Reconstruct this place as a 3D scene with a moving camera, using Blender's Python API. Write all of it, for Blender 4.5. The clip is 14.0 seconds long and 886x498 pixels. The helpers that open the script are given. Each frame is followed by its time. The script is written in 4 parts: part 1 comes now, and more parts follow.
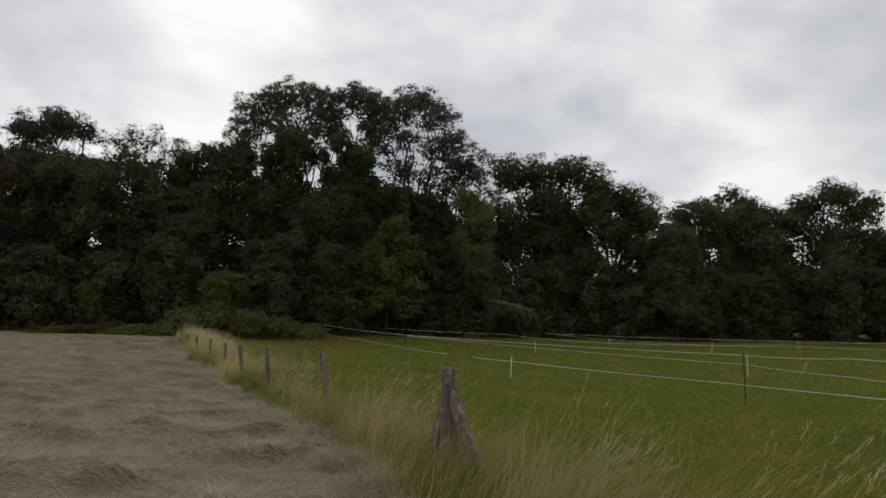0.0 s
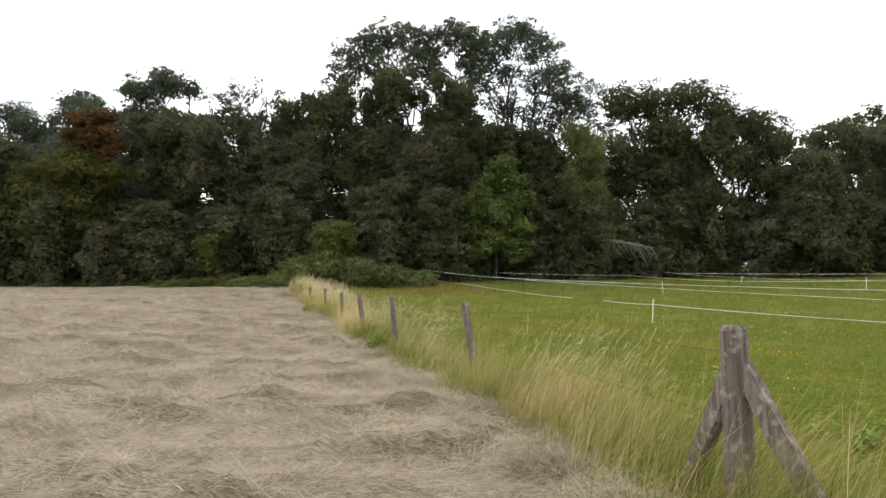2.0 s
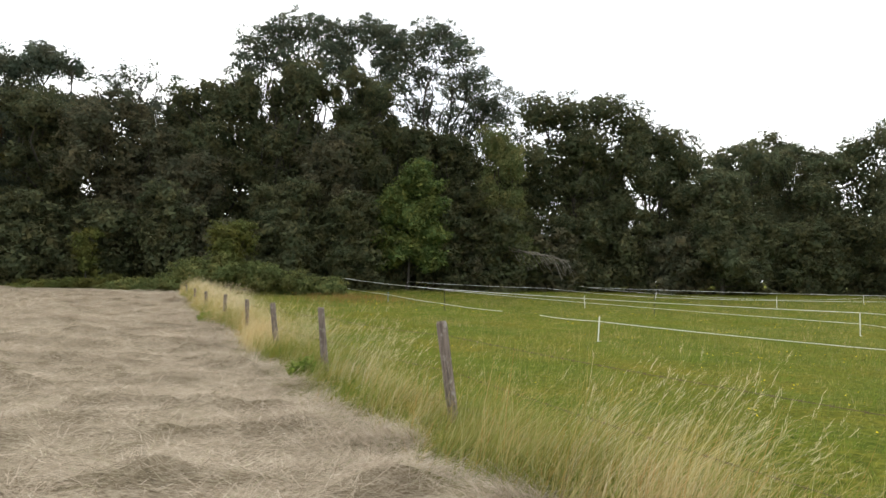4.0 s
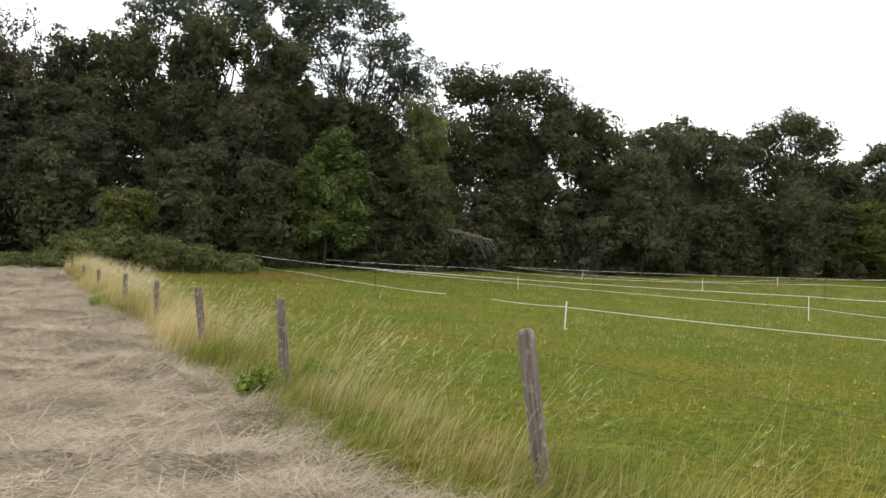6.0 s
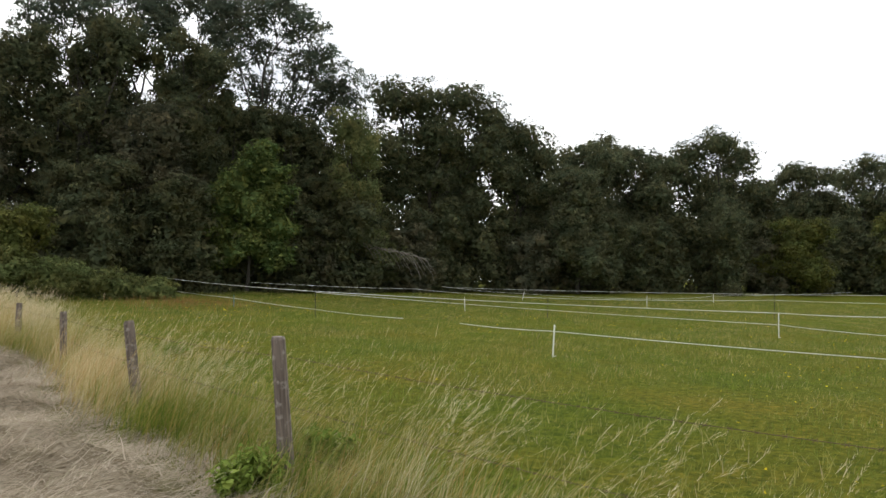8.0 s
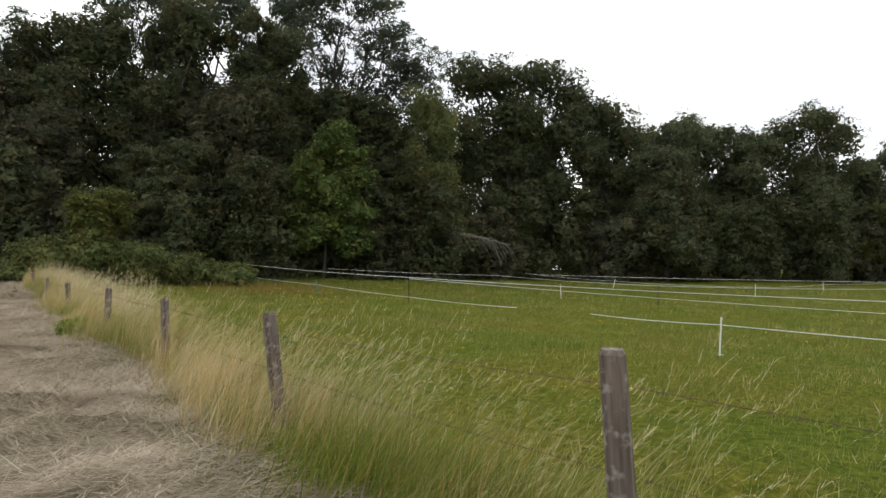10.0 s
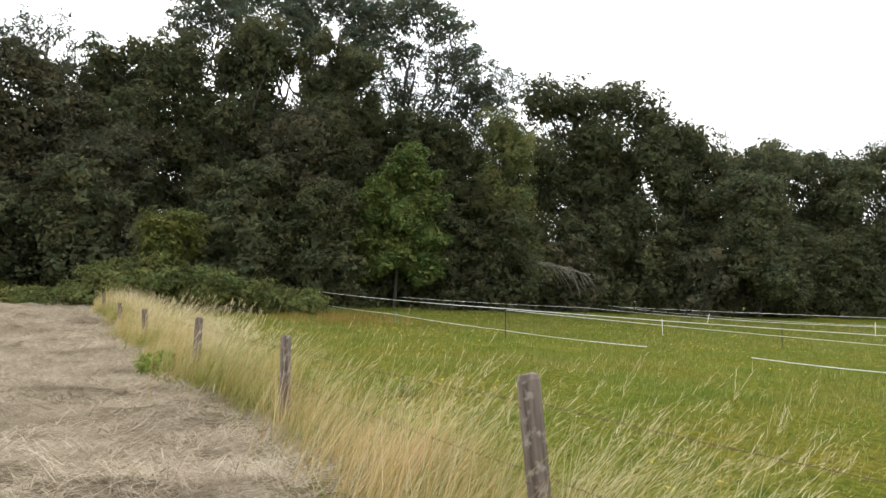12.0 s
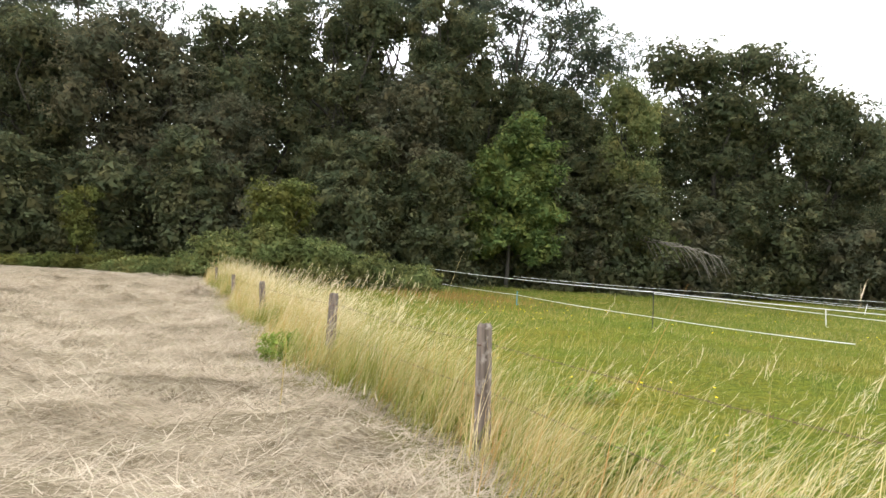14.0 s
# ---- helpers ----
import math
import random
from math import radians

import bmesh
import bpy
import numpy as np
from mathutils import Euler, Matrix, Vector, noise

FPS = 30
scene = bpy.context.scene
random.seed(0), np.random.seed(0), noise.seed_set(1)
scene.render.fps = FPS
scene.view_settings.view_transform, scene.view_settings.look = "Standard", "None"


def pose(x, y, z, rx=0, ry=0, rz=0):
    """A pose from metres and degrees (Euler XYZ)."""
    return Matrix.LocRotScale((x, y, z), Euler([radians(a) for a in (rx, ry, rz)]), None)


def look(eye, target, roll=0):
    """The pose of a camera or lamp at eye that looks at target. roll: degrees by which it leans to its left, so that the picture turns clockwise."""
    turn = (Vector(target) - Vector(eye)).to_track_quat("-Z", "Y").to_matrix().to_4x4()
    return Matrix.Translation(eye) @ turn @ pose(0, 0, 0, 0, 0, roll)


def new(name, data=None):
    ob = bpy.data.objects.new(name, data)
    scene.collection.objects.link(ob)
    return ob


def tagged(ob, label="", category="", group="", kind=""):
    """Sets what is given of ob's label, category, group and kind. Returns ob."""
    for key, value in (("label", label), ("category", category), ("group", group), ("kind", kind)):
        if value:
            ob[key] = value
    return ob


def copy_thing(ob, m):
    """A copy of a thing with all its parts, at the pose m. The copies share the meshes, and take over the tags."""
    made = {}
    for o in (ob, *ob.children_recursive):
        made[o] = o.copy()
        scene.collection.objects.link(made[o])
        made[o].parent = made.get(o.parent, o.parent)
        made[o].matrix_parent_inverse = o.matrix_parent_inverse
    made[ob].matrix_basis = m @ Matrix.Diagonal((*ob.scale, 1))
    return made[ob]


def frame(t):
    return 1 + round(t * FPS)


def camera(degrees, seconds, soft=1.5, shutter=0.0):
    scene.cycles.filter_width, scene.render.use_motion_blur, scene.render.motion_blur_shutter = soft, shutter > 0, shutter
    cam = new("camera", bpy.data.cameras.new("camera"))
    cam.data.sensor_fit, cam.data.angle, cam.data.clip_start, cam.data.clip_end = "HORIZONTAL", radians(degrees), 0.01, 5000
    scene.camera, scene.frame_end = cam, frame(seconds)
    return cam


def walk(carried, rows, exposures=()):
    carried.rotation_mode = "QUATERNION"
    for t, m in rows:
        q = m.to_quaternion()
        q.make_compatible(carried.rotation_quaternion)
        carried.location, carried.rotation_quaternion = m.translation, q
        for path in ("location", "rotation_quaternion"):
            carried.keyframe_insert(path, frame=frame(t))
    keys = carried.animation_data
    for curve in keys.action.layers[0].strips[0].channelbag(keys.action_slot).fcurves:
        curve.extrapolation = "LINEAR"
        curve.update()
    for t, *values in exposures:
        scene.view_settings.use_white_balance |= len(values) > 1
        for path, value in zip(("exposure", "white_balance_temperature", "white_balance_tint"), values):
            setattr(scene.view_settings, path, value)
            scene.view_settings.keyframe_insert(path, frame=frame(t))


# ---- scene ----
cam = camera(65.7, 14.0, soft=1.5)
METRES, EYE, TILT, LEAN, TURN = 19.5, 1.435, 6.6, 0.0, 0.0
ROWS = [
    (0.0, 0.0, 0.0, 0.0, 0.0, 0.0, -0.0),
    (0.5, -0.0153, 0.028, -0.0049, 1.16, -1.84, 1.63),
    (1.0, -0.0268, 0.0566, -0.0084, 3.71, -4.07, 2.53),
    (1.5, -0.0399, 0.0841, -0.0108, 9.04, -5.24, 4.31),
    (2.0, -0.0498, 0.1153, -0.0141, 8.09, -4.4, 2.66),
    (4.5, -0.1259, 0.2918, -0.0351, -1.79, -3.82, -0.6),
    (5.0, -0.1419, 0.3277, -0.0392, -3.84, -4.06, -1.74),
    (5.5, -0.1535, 0.3638, -0.0428, -7.2, -5.49, -2.05),
    (6.0, -0.1688, 0.3977, -0.0452, -8.07, -5.57, -1.4),
    (6.5, -0.1804, 0.4348, -0.0507, -14.46, -5.04, 2.41),
    (7.0, -0.1934, 0.4685, -0.0537, -14.69, -5.17, 0.6),
    (9.5, -0.2466, 0.6371, -0.0783, -15.0, -1.2, -2.28),
    (10.0, -0.2648, 0.6698, -0.0825, -10.41, -4.75, -0.93),
    (10.5, -0.2828, 0.7017, -0.0863, -5.76, -4.81, -1.5),
    (11.0, -0.2977, 0.7335, -0.0896, -6.56, -4.18, -0.23),
    (11.5, -0.3105, 0.7651, -0.0924, -4.96, -0.87, 1.19),
    (12.0, -0.3237, 0.7981, -0.0967, -6.17, -2.37, -1.38),
    (12.5, -0.3375, 0.8312, -0.1004, -1.91, -2.31, -0.06),
    (13.0, -0.3503, 0.8615, -0.1054, -2.14, -3.23, -0.73),
    (13.5, -0.3613, 0.8907, -0.1094, -2.37, -2.4, -2.17),
    (14.0, -0.3728, 0.9177, -0.1143, 1.69, -4.26, -1.93),
]
EXPOSURES = [(0.0, -1.56), (0.5, -1.38), (1.0, -0.85), (1.3, -0.3), (1.5, 0.0), (2.2, 0.0), (4.4, 0.06), (5.0, -0.1), (6.0, 0.05), (6.5, 0.1), (7.0, -0.2), (7.2, -0.25),
             (9.3, -0.62), (9.7, -0.72), (10.1, -0.27), (10.5, 0.23), (11.0, 0.38), (11.5, 0.13), (12.0, 0.24), (12.5, 0.58), (13.4, 0.68), (14.0, 0.78)]
walk(cam, [(t, pose(0, 0, EYE, TILT, LEAN, TURN) @ pose(METRES * x, METRES * y, METRES * z, 90 + pitch, roll, yaw)) for t, x, y, z, yaw, pitch, roll in ROWS], EXPOSURES)

# ---- sky and sun: a bright overcast day ----
SKY, CLOUD_SCALE = 1.0, 1.0
SUN_UP, SUN_WAY = 46, -12
world = bpy.data.worlds.new("overcast_sky")
scene.world = world
world.use_nodes = True
wn, wl = world.node_tree.nodes, world.node_tree.links
wn.clear()
w_out = wn.new("ShaderNodeOutputWorld")
w_bg = wn.new("ShaderNodeBackground")
w_sky = wn.new("ShaderNodeTexSky")
w_sky.sky_type, w_sky.sun_disc = "NISHITA", False
w_sky.sun_elevation, w_sky.sun_rotation = radians(SUN_UP), radians(SUN_WAY)
w_dim = wn.new("ShaderNodeMix")
w_dim.data_type, w_dim.blend_type = "RGBA", "MULTIPLY"
w_dim.inputs[0].default_value = 1.0
w_dim.inputs[7].default_value = (0.1, 0.1, 0.1, 1)
w_tc = wn.new("ShaderNodeTexCoord")
w_sep = wn.new("ShaderNodeSeparateXYZ")
w_lift = wn.new("ShaderNodeMath")
w_lift.operation = "ADD"
w_lift.inputs[1].default_value = 0.42
w_max = wn.new("ShaderNodeMath")
w_max.operation = "MAXIMUM"
w_max.inputs[1].default_value = 0.12
w_div = wn.new("ShaderNodeVectorMath")
w_div.operation = "DIVIDE"
w_com = wn.new("ShaderNodeCombineXYZ")
w_noise = wn.new("ShaderNodeTexNoise")
w_noise.inputs["Scale"].default_value = 1.9 * CLOUD_SCALE
w_noise.inputs["Detail"].default_value = 7.0
w_noise.inputs["Roughness"].default_value = 0.52
w_noise.inputs["Distortion"].default_value = 0.15
w_ramp = wn.new("ShaderNodeValToRGB")
w_ramp.color_ramp.elements[0].position, w_ramp.color_ramp.elements[0].color = 0.34, (1.15, 1.19, 1.27, 1)
w_ramp.color_ramp.elements[1].position, w_ramp.color_ramp.elements[1].color = 0.62, (2.4, 2.4, 2.4, 1)
w_mid = w_ramp.color_ramp.elements.new(0.48)
w_mid.color = (1.72, 1.75, 1.80, 1)
w_mix = wn.new("ShaderNodeMix")
w_mix.data_type = "RGBA"
w_mix.inputs[0].default_value = 0.9
w_bg.inputs["Strength"].default_value = SKY
wl.new(w_tc.outputs["Generated"], w_sep.inputs[0])
wl.new(w_sep.outputs["Z"], w_lift.inputs[0])
wl.new(w_lift.outputs[0], w_max.inputs[0])
for axis in range(3):
    wl.new(w_max.outputs[0], w_com.inputs[axis])
wl.new(w_tc.outputs["Generated"], w_div.inputs[0])
wl.new(w_com.outputs[0], w_div.inputs[1])
wl.new(w_div.outputs[0], w_noise.inputs["Vector"])
wl.new(w_noise.outputs[0], w_ramp.inputs[0])
wl.new(w_sky.outputs[0], w_dim.inputs[6])
wl.new(w_dim.outputs[2], w_mix.inputs[6])
wl.new(w_ramp.outputs[0], w_mix.inputs[7])
w_dot = wn.new("ShaderNodeVectorMath")
w_dot.operation = "DOT_PRODUCT"
w_dot.inputs[1].default_value = (math.sin(radians(SUN_WAY)) * 0.8, math.cos(radians(SUN_WAY)) * 0.8, 0.6)
w_glow = wn.new("ShaderNodeMapRange")
for k, value in ((1, -1.0), (2, 1.0), (3, 0.62), (4, 1.3)):
    w_glow.inputs[k].default_value = value
wl.new(w_tc.outputs["Generated"], w_dot.inputs[0])
wl.new(w_dot.outputs["Value"], w_glow.inputs[0])
w_lit = wn.new("ShaderNodeVectorMath")
w_lit.operation = "SCALE"
wl.new(w_mix.outputs[2], w_lit.inputs[0])
wl.new(w_glow.outputs[0], w_lit.inputs["Scale"])
wl.new(w_lit.outputs[0], w_bg.inputs["Color"])
wl.new(w_bg.outputs[0], w_out.inputs[0])

sun_data = bpy.data.lights.new("sun", "SUN")
sun_data.energy, sun_data.angle, sun_data.color = 1.2, radians(12), (1.0, 0.96, 0.9)
sun = new("sun", sun_data)
to_sun = Vector((math.sin(radians(SUN_WAY)) * math.cos(radians(SUN_UP)), math.cos(radians(SUN_WAY)) * math.cos(radians(SUN_UP)), math.sin(radians(SUN_UP))))
sun.matrix_world = look(to_sun * 60, (0, 0, 0))


# ---- materials ----
def material(name):
    m = bpy.data.materials.new(name)
    m.use_nodes = True
    n, l = m.node_tree.nodes, m.node_tree.links
    n.clear()
    out = n.new("ShaderNodeOutputMaterial")
    bsdf = n.new("ShaderNodeBsdfPrincipled")
    l.new(bsdf.outputs[0], out.inputs[0])
    return m, n, l, bsdf, out


def ramp(n, stops):
    r = n.new("ShaderNodeValToRGB")
    e = r.color_ramp.elements
    e[0].position, e[0].color = stops[0][0], (*stops[0][1], 1)
    e[1].position, e[1].color = stops[-1][0], (*stops[-1][1], 1)
    for p, c in stops[1:-1]:
        k = e.new(p)
        k.color = (*c, 1)
    return r


def noise_tex(n, l, scale, detail=4.0, rough=0.55, coords="Object"):
    tc = n.new("ShaderNodeTexCoord")
    t = n.new("ShaderNodeTexNoise")
    t.inputs["Scale"].default_value, t.inputs["Detail"].default_value, t.inputs["Roughness"].default_value = scale, detail, rough
    l.new(tc.outputs[coords], t.inputs["Vector"])
    return t


def mixed(n, l, fac, a, b, blend="MIX"):
    m = n.new("ShaderNodeMix")
    m.data_type, m.blend_type = "RGBA", blend
    if isinstance(fac, float):
        m.inputs[0].default_value = fac
    else:
        l.new(fac, m.inputs[0])
    for i, v in ((6, a), (7, b)):
        if isinstance(v, tuple):
            m.inputs[i].default_value = (*v, 1)
        else:
            l.new(v, m.inputs[i])
    return m.outputs[2]


def blade_material(name, stops, translucent=0.3, rough=0.75, patch=None, patch_scale=0.6, warm=None, cool=(0.9, 1.0, 1.0), tips=None):
    """Leaves, grass and straw: a colour for each blade, patches a few metres wide, bleached tips, light shining through."""
    m, n, l, bsdf, out = material(name)
    geo = n.new("ShaderNodeNewGeometry")
    r = ramp(n, stops)
    l.new(geo.outputs["Random Per Island"], r.inputs[0])
    col = r.outputs[0]
    if tips:
        r2 = ramp(n, tips)
        l.new(geo.outputs["Random Per Island"], r2.inputs[0])
        att = n.new("ShaderNodeAttribute")
        att.attribute_name = "bleach"
        col = mixed(n, l, att.outputs["Fac"], col, r2.outputs[0])
    if patch:
        t = noise_tex(n, l, patch_scale, 3.0)
        k = ramp(n, [(0.38, (0, 0, 0)), (0.62, (1, 1, 1))])
        l.new(t.outputs[0], k.inputs[0])
        col = mixed(n, l, k.outputs[0], col, mixed(n, l, 1.0, col, patch, "MULTIPLY"))
        if warm:
            t2 = noise_tex(n, l, 0.9, 3.0)
            k2 = ramp(n, [(0.42, cool), (0.62, warm)])
            l.new(t2.outputs[0], k2.inputs[0])
            col = mixed(n, l, 1.0, col, k2.outputs[0], "MULTIPLY")
    l.new(col, bsdf.inputs["Base Color"])
    bsdf.inputs["Roughness"].default_value = rough
    bsdf.inputs["Specular IOR Level"].default_value = 0.06
    tr = n.new("ShaderNodeBsdfTranslucent")
    l.new(col, tr.inputs[0])
    ms = n.new("ShaderNodeMixShader")
    ms.inputs[0].default_value = translucent
    l.new(bsdf.outputs[0], ms.inputs[1])
    l.new(tr.outputs[0], ms.inputs[2])
    l.new(ms.outputs[0], out.inputs[0])
    return m


def leafy(name, dark, mid, light, translucent=0.3):
    return blade_material(name, [(0.0, dark), (0.5, mid), (1.0, light)], translucent, 0.75, (0.66, 0.68, 0.68), 0.4, (1.24, 1.1, 1.0))


LEAF_DARK = leafy("dark_foliage", (0.0798, 0.0896, 0.0501), (0.1059, 0.1156, 0.0613), (0.1595, 0.1650, 0.0837), 0.38)
LEAF_ASH = leafy("ash_foliage", (0.0988, 0.1199, 0.0887), (0.1294, 0.1529, 0.1102), (0.1811, 0.2046, 0.1478), 0.5)
LEAF_OAK = leafy("oak_foliage", (0.0869, 0.0998, 0.0568), (0.1167, 0.1298, 0.0710), (0.1765, 0.1822, 0.0994), 0.38)
LEAF_BRIGHT = leafy("bright_foliage", (0.0872, 0.1258, 0.0433), (0.1230, 0.1677, 0.0547), (0.2124, 0.2456, 0.0730), 0.32)
LEAF_WILLOW = leafy("willow_foliage", (0.1523, 0.1700, 0.0714), (0.1904, 0.2080, 0.0850), (0.2464, 0.2580, 0.1088), 0.4)
LEAF_YELLOW = leafy("yellow_green_foliage", (0.080, 0.086, 0.028), (0.104, 0.108, 0.032), (0.146, 0.140, 0.040), 0.3)
LEAF_ORANGE = leafy("russet_foliage", (0.110, 0.060, 0.026), (0.140, 0.078, 0.030), (0.170, 0.100, 0.036), 0.3)
LEAF_BROWN = leafy("olive_foliage", (0.0904, 0.0928, 0.0604), (0.1195, 0.1192, 0.0736), (0.1646, 0.1580, 0.0972), 0.38)
LEAF_BUSH = leafy("olive_yellow_foliage", (0.088, 0.100, 0.030), (0.116, 0.128, 0.036), (0.160, 0.166, 0.048), 0.3)
LEAF_BRAMBLE = leafy("bramble_foliage", (0.1160, 0.1358, 0.0520), (0.1620, 0.1843, 0.0650), (0.2400, 0.2483, 0.0936), 0.3)
HAY = blade_material("dry_hay", [(0.0, (0.2272, 0.1808, 0.1216)), (0.25, (0.4066, 0.3382, 0.2490)), (0.5, (0.5382, 0.4548, 0.3475)), (0.75, (0.6219, 0.5365, 0.4227)), (0.88, (0.4545, 0.3965, 0.3069)), (0.94, (0.3229, 0.3149, 0.1737)), (1.0, (0.7176, 0.6297, 0.5097))],
                     0.32, 0.7, (0.80, 0.78, 0.76), 0.9)
STRAW = [(0.0, (0.40, 0.32, 0.13)), (0.3, (0.58, 0.46, 0.22)), (0.6, (0.70, 0.57, 0.33)), (0.78, (0.76, 0.66, 0.44)), (0.88, (0.58, 0.36, 0.15)), (1.0, (0.46, 0.25, 0.10))]
GRASS_TALL = blade_material("long_grass", [(0.0, (0.09, 0.14, 0.018)), (0.4, (0.16, 0.215, 0.030)), (0.7, (0.26, 0.275, 0.055)), (0.88, (0.44, 0.34, 0.12)), (1.0, (0.40, 0.23, 0.08))], 0.42, 0.75, (0.8, 0.84, 0.72), 0.9, tips=STRAW)
GRASS_SEED = blade_material("grass_seed_heads", [(0.0, (0.50, 0.41, 0.23)), (0.6, (0.68, 0.58, 0.38)), (1.0, (0.78, 0.70, 0.52))], 0.4)
GRASS_LUSH = blade_material("lush_grass", [(0.0, (0.085, 0.135, 0.016)), (0.5, (0.14, 0.20, 0.028)), (1.0, (0.24, 0.28, 0.055))], 0.4)
GRASS_SHORT = blade_material("pasture_grass", [(0.0, (0.0798, 0.1165, 0.0198)), (0.4, (0.1436, 0.1821, 0.0287)), (0.75, (0.2288, 0.2497, 0.0485)), (0.92, (0.2873, 0.2913, 0.0827)), (1.0, (0.3724, 0.3433, 0.1654))], 0.35, 0.75, (1.12, 1.0, 1.25), 0.22, (1.42, 1.30, 1.6), (0.8512, 0.9156, 0.9371))
FLOWER = blade_material("buttercup_petals", [(0.0, (0.75, 0.55, 0.02)), (1.0, (0.85, 0.70, 0.05))], 0.3)
SORREL = blade_material("sorrel_heads", [(0.0, (0.24, 0.12, 0.05)), (1.0, (0.38, 0.22, 0.08))], 0.3)


def wood_material(name, dark, light, lichen):
    m, n, l, bsdf, out = material(name)
    tc = n.new("ShaderNodeTexCoord")
    mp = n.new("ShaderNodeMapping")
    mp.inputs["Scale"].default_value = (38, 38, 2.6)
    l.new(tc.outputs["Object"], mp.inputs[0])
    t = n.new("ShaderNodeTexNoise")
    t.inputs["Scale"].default_value, t.inputs["Detail"].default_value = 1.0, 6.0
    l.new(mp.outputs[0], t.inputs["Vector"])
    r = ramp(n, [(0.3, dark), (0.52, tuple(0.5 * (a + b) for a, b in zip(dark, light))), (0.7, light)])
    l.new(t.outputs[0], r.inputs[0])
    t2 = noise_tex(n, l, 14.0, 5.0)
    r2 = ramp(n, [(0.54, (0, 0, 0)), (0.66, (1, 1, 1))])
    l.new(t2.outputs[0], r2.inputs[0])
    l.new(mixed(n, l, r2.outputs[0], r.outputs[0], lichen), bsdf.inputs["Base Color"])
    bsdf.inputs["Roughness"].default_value = 0.9
    bump = n.new("ShaderNodeBump")
    bump.inputs["Strength"].default_value, bump.inputs["Distance"].default_value = 0.7, 0.01
    l.new(t.outputs[0], bump.inputs["Height"])
    l.new(bump.outputs[0], bsdf.inputs["Normal"])
    return m


POST_WOOD = wood_material("weathered_post_wood", (0.075, 0.058, 0.045), (0.23, 0.185, 0.155), (0.29, 0.26, 0.23))
BARK = wood_material("tree_bark", (0.018, 0.015, 0.012), (0.07, 0.06, 0.048), (0.06, 0.065, 0.04))
DEAD_WOOD = wood_material("bare_dead_wood", (0.13, 0.115, 0.095), (0.32, 0.29, 0.25), (0.25, 0.24, 0.2))


def plain(name, colour, rough=0.5, metal=0.0, wear=(0.6, 0.6, 0.55)):
    m, n, l, bsdf, out = material(name)
    t = noise_tex(n, l, 22.0, 5.0)
    k = ramp(n, [(0.45, (0, 0, 0)), (0.75, (1, 1, 1))])
    l.new(t.outputs[0], k.inputs[0])
    l.new(mixed(n, l, k.outputs[0], colour, tuple(a * b for a, b in zip(colour, wear))), bsdf.inputs["Base Color"])
    bsdf.inputs["Roughness"].default_value, bsdf.inputs["Metallic"].default_value = rough, metal
    return m


PLASTIC_WHITE = plain("white_plastic", (0.78, 0.78, 0.75), 0.45, 0.0, (0.85, 0.85, 0.8))
PLASTIC_BLACK = plain("black_plastic", (0.022, 0.022, 0.022), 0.5)
PLASTIC_BLUE = plain("blue_plastic", (0.08, 0.30, 0.42), 0.45)
TAPE = plain("white_fence_tape", (0.80, 0.80, 0.77), 0.6, 0.0, (0.85, 0.85, 0.82))
WIRE = plain("rusty_wire", (0.13, 0.085, 0.06), 0.7, 0.6)
STEEL = plain("rusted_staple", (0.16, 0.10, 0.07), 0.6, 0.8)


# ---- the lie of the land ----
FENCE = [(2.55, 0.2), (0.05, 6.24), (-2.12, 12.15), (-4.0, 15.75), (-5.54, 18.93), (-7.1, 22.6), (-8.75, 26.1), (-11.0, 30.9), (-13.25, 36.0), (-15.5, 41.0), (-17.0, 45.0)]
FX, FY = np.array([p[0] for p in FENCE]), np.array([p[1] for p in FENCE])


def lie(x, y):
    """The height of the ground: a shallow hollow that falls to the east and climbs to the wood."""
    u, v = np.clip(np.asarray(x, float) / 30, -1.8, 1.8), np.clip(np.asarray(y, float) / 30, -0.05, 2.3)
    return 0.195 - 1.446 * u - 1.576 * v + 0.421 * u * v + 1.466 * v * v - 0.267 * v ** 3


def side(x, y):
    """Metres to the east of the fence line (west: minus)."""
    return (np.asarray(x, float) - np.interp(y, FY, FX)) * 0.92


def lumps(x, y, cell, seed):
    """Smooth random values of about -1 to 1 on a grid of that cell size."""
    table = np.random.default_rng(seed).uniform(-1, 1, (257, 257))
    a, b = np.asarray(x, float) / cell + 1000.0, np.asarray(y, float) / cell + 1000.0
    i, j = np.floor(a).astype(int), np.floor(b).astype(int)
    f, g = a - i, b - j
    f, g = f * f * (3 - 2 * f), g * g * (3 - 2 * g)
    i, j = i % 256, j % 256
    return (table[i, j] * (1 - f) + table[i + 1, j] * f) * (1 - g) + (table[i, j + 1] * (1 - f) + table[i + 1, j + 1] * f) * g


def hay_edge(y):
    """How far west of the fence the mown hay begins, metres."""
    return -0.60 - 0.42 * np.exp(-((y - 12.4) / 1.0) ** 2) + 0.15 * np.exp(-((y - 9.6) / 1.0) ** 2) + 0.12 * np.clip((y - 10) / 6, 0, 1) + 0.22 * np.clip((y - 26) / 5, 0, 1) + 0.26 * lumps(y * 0 + 3.0, y, 1.5, 5)


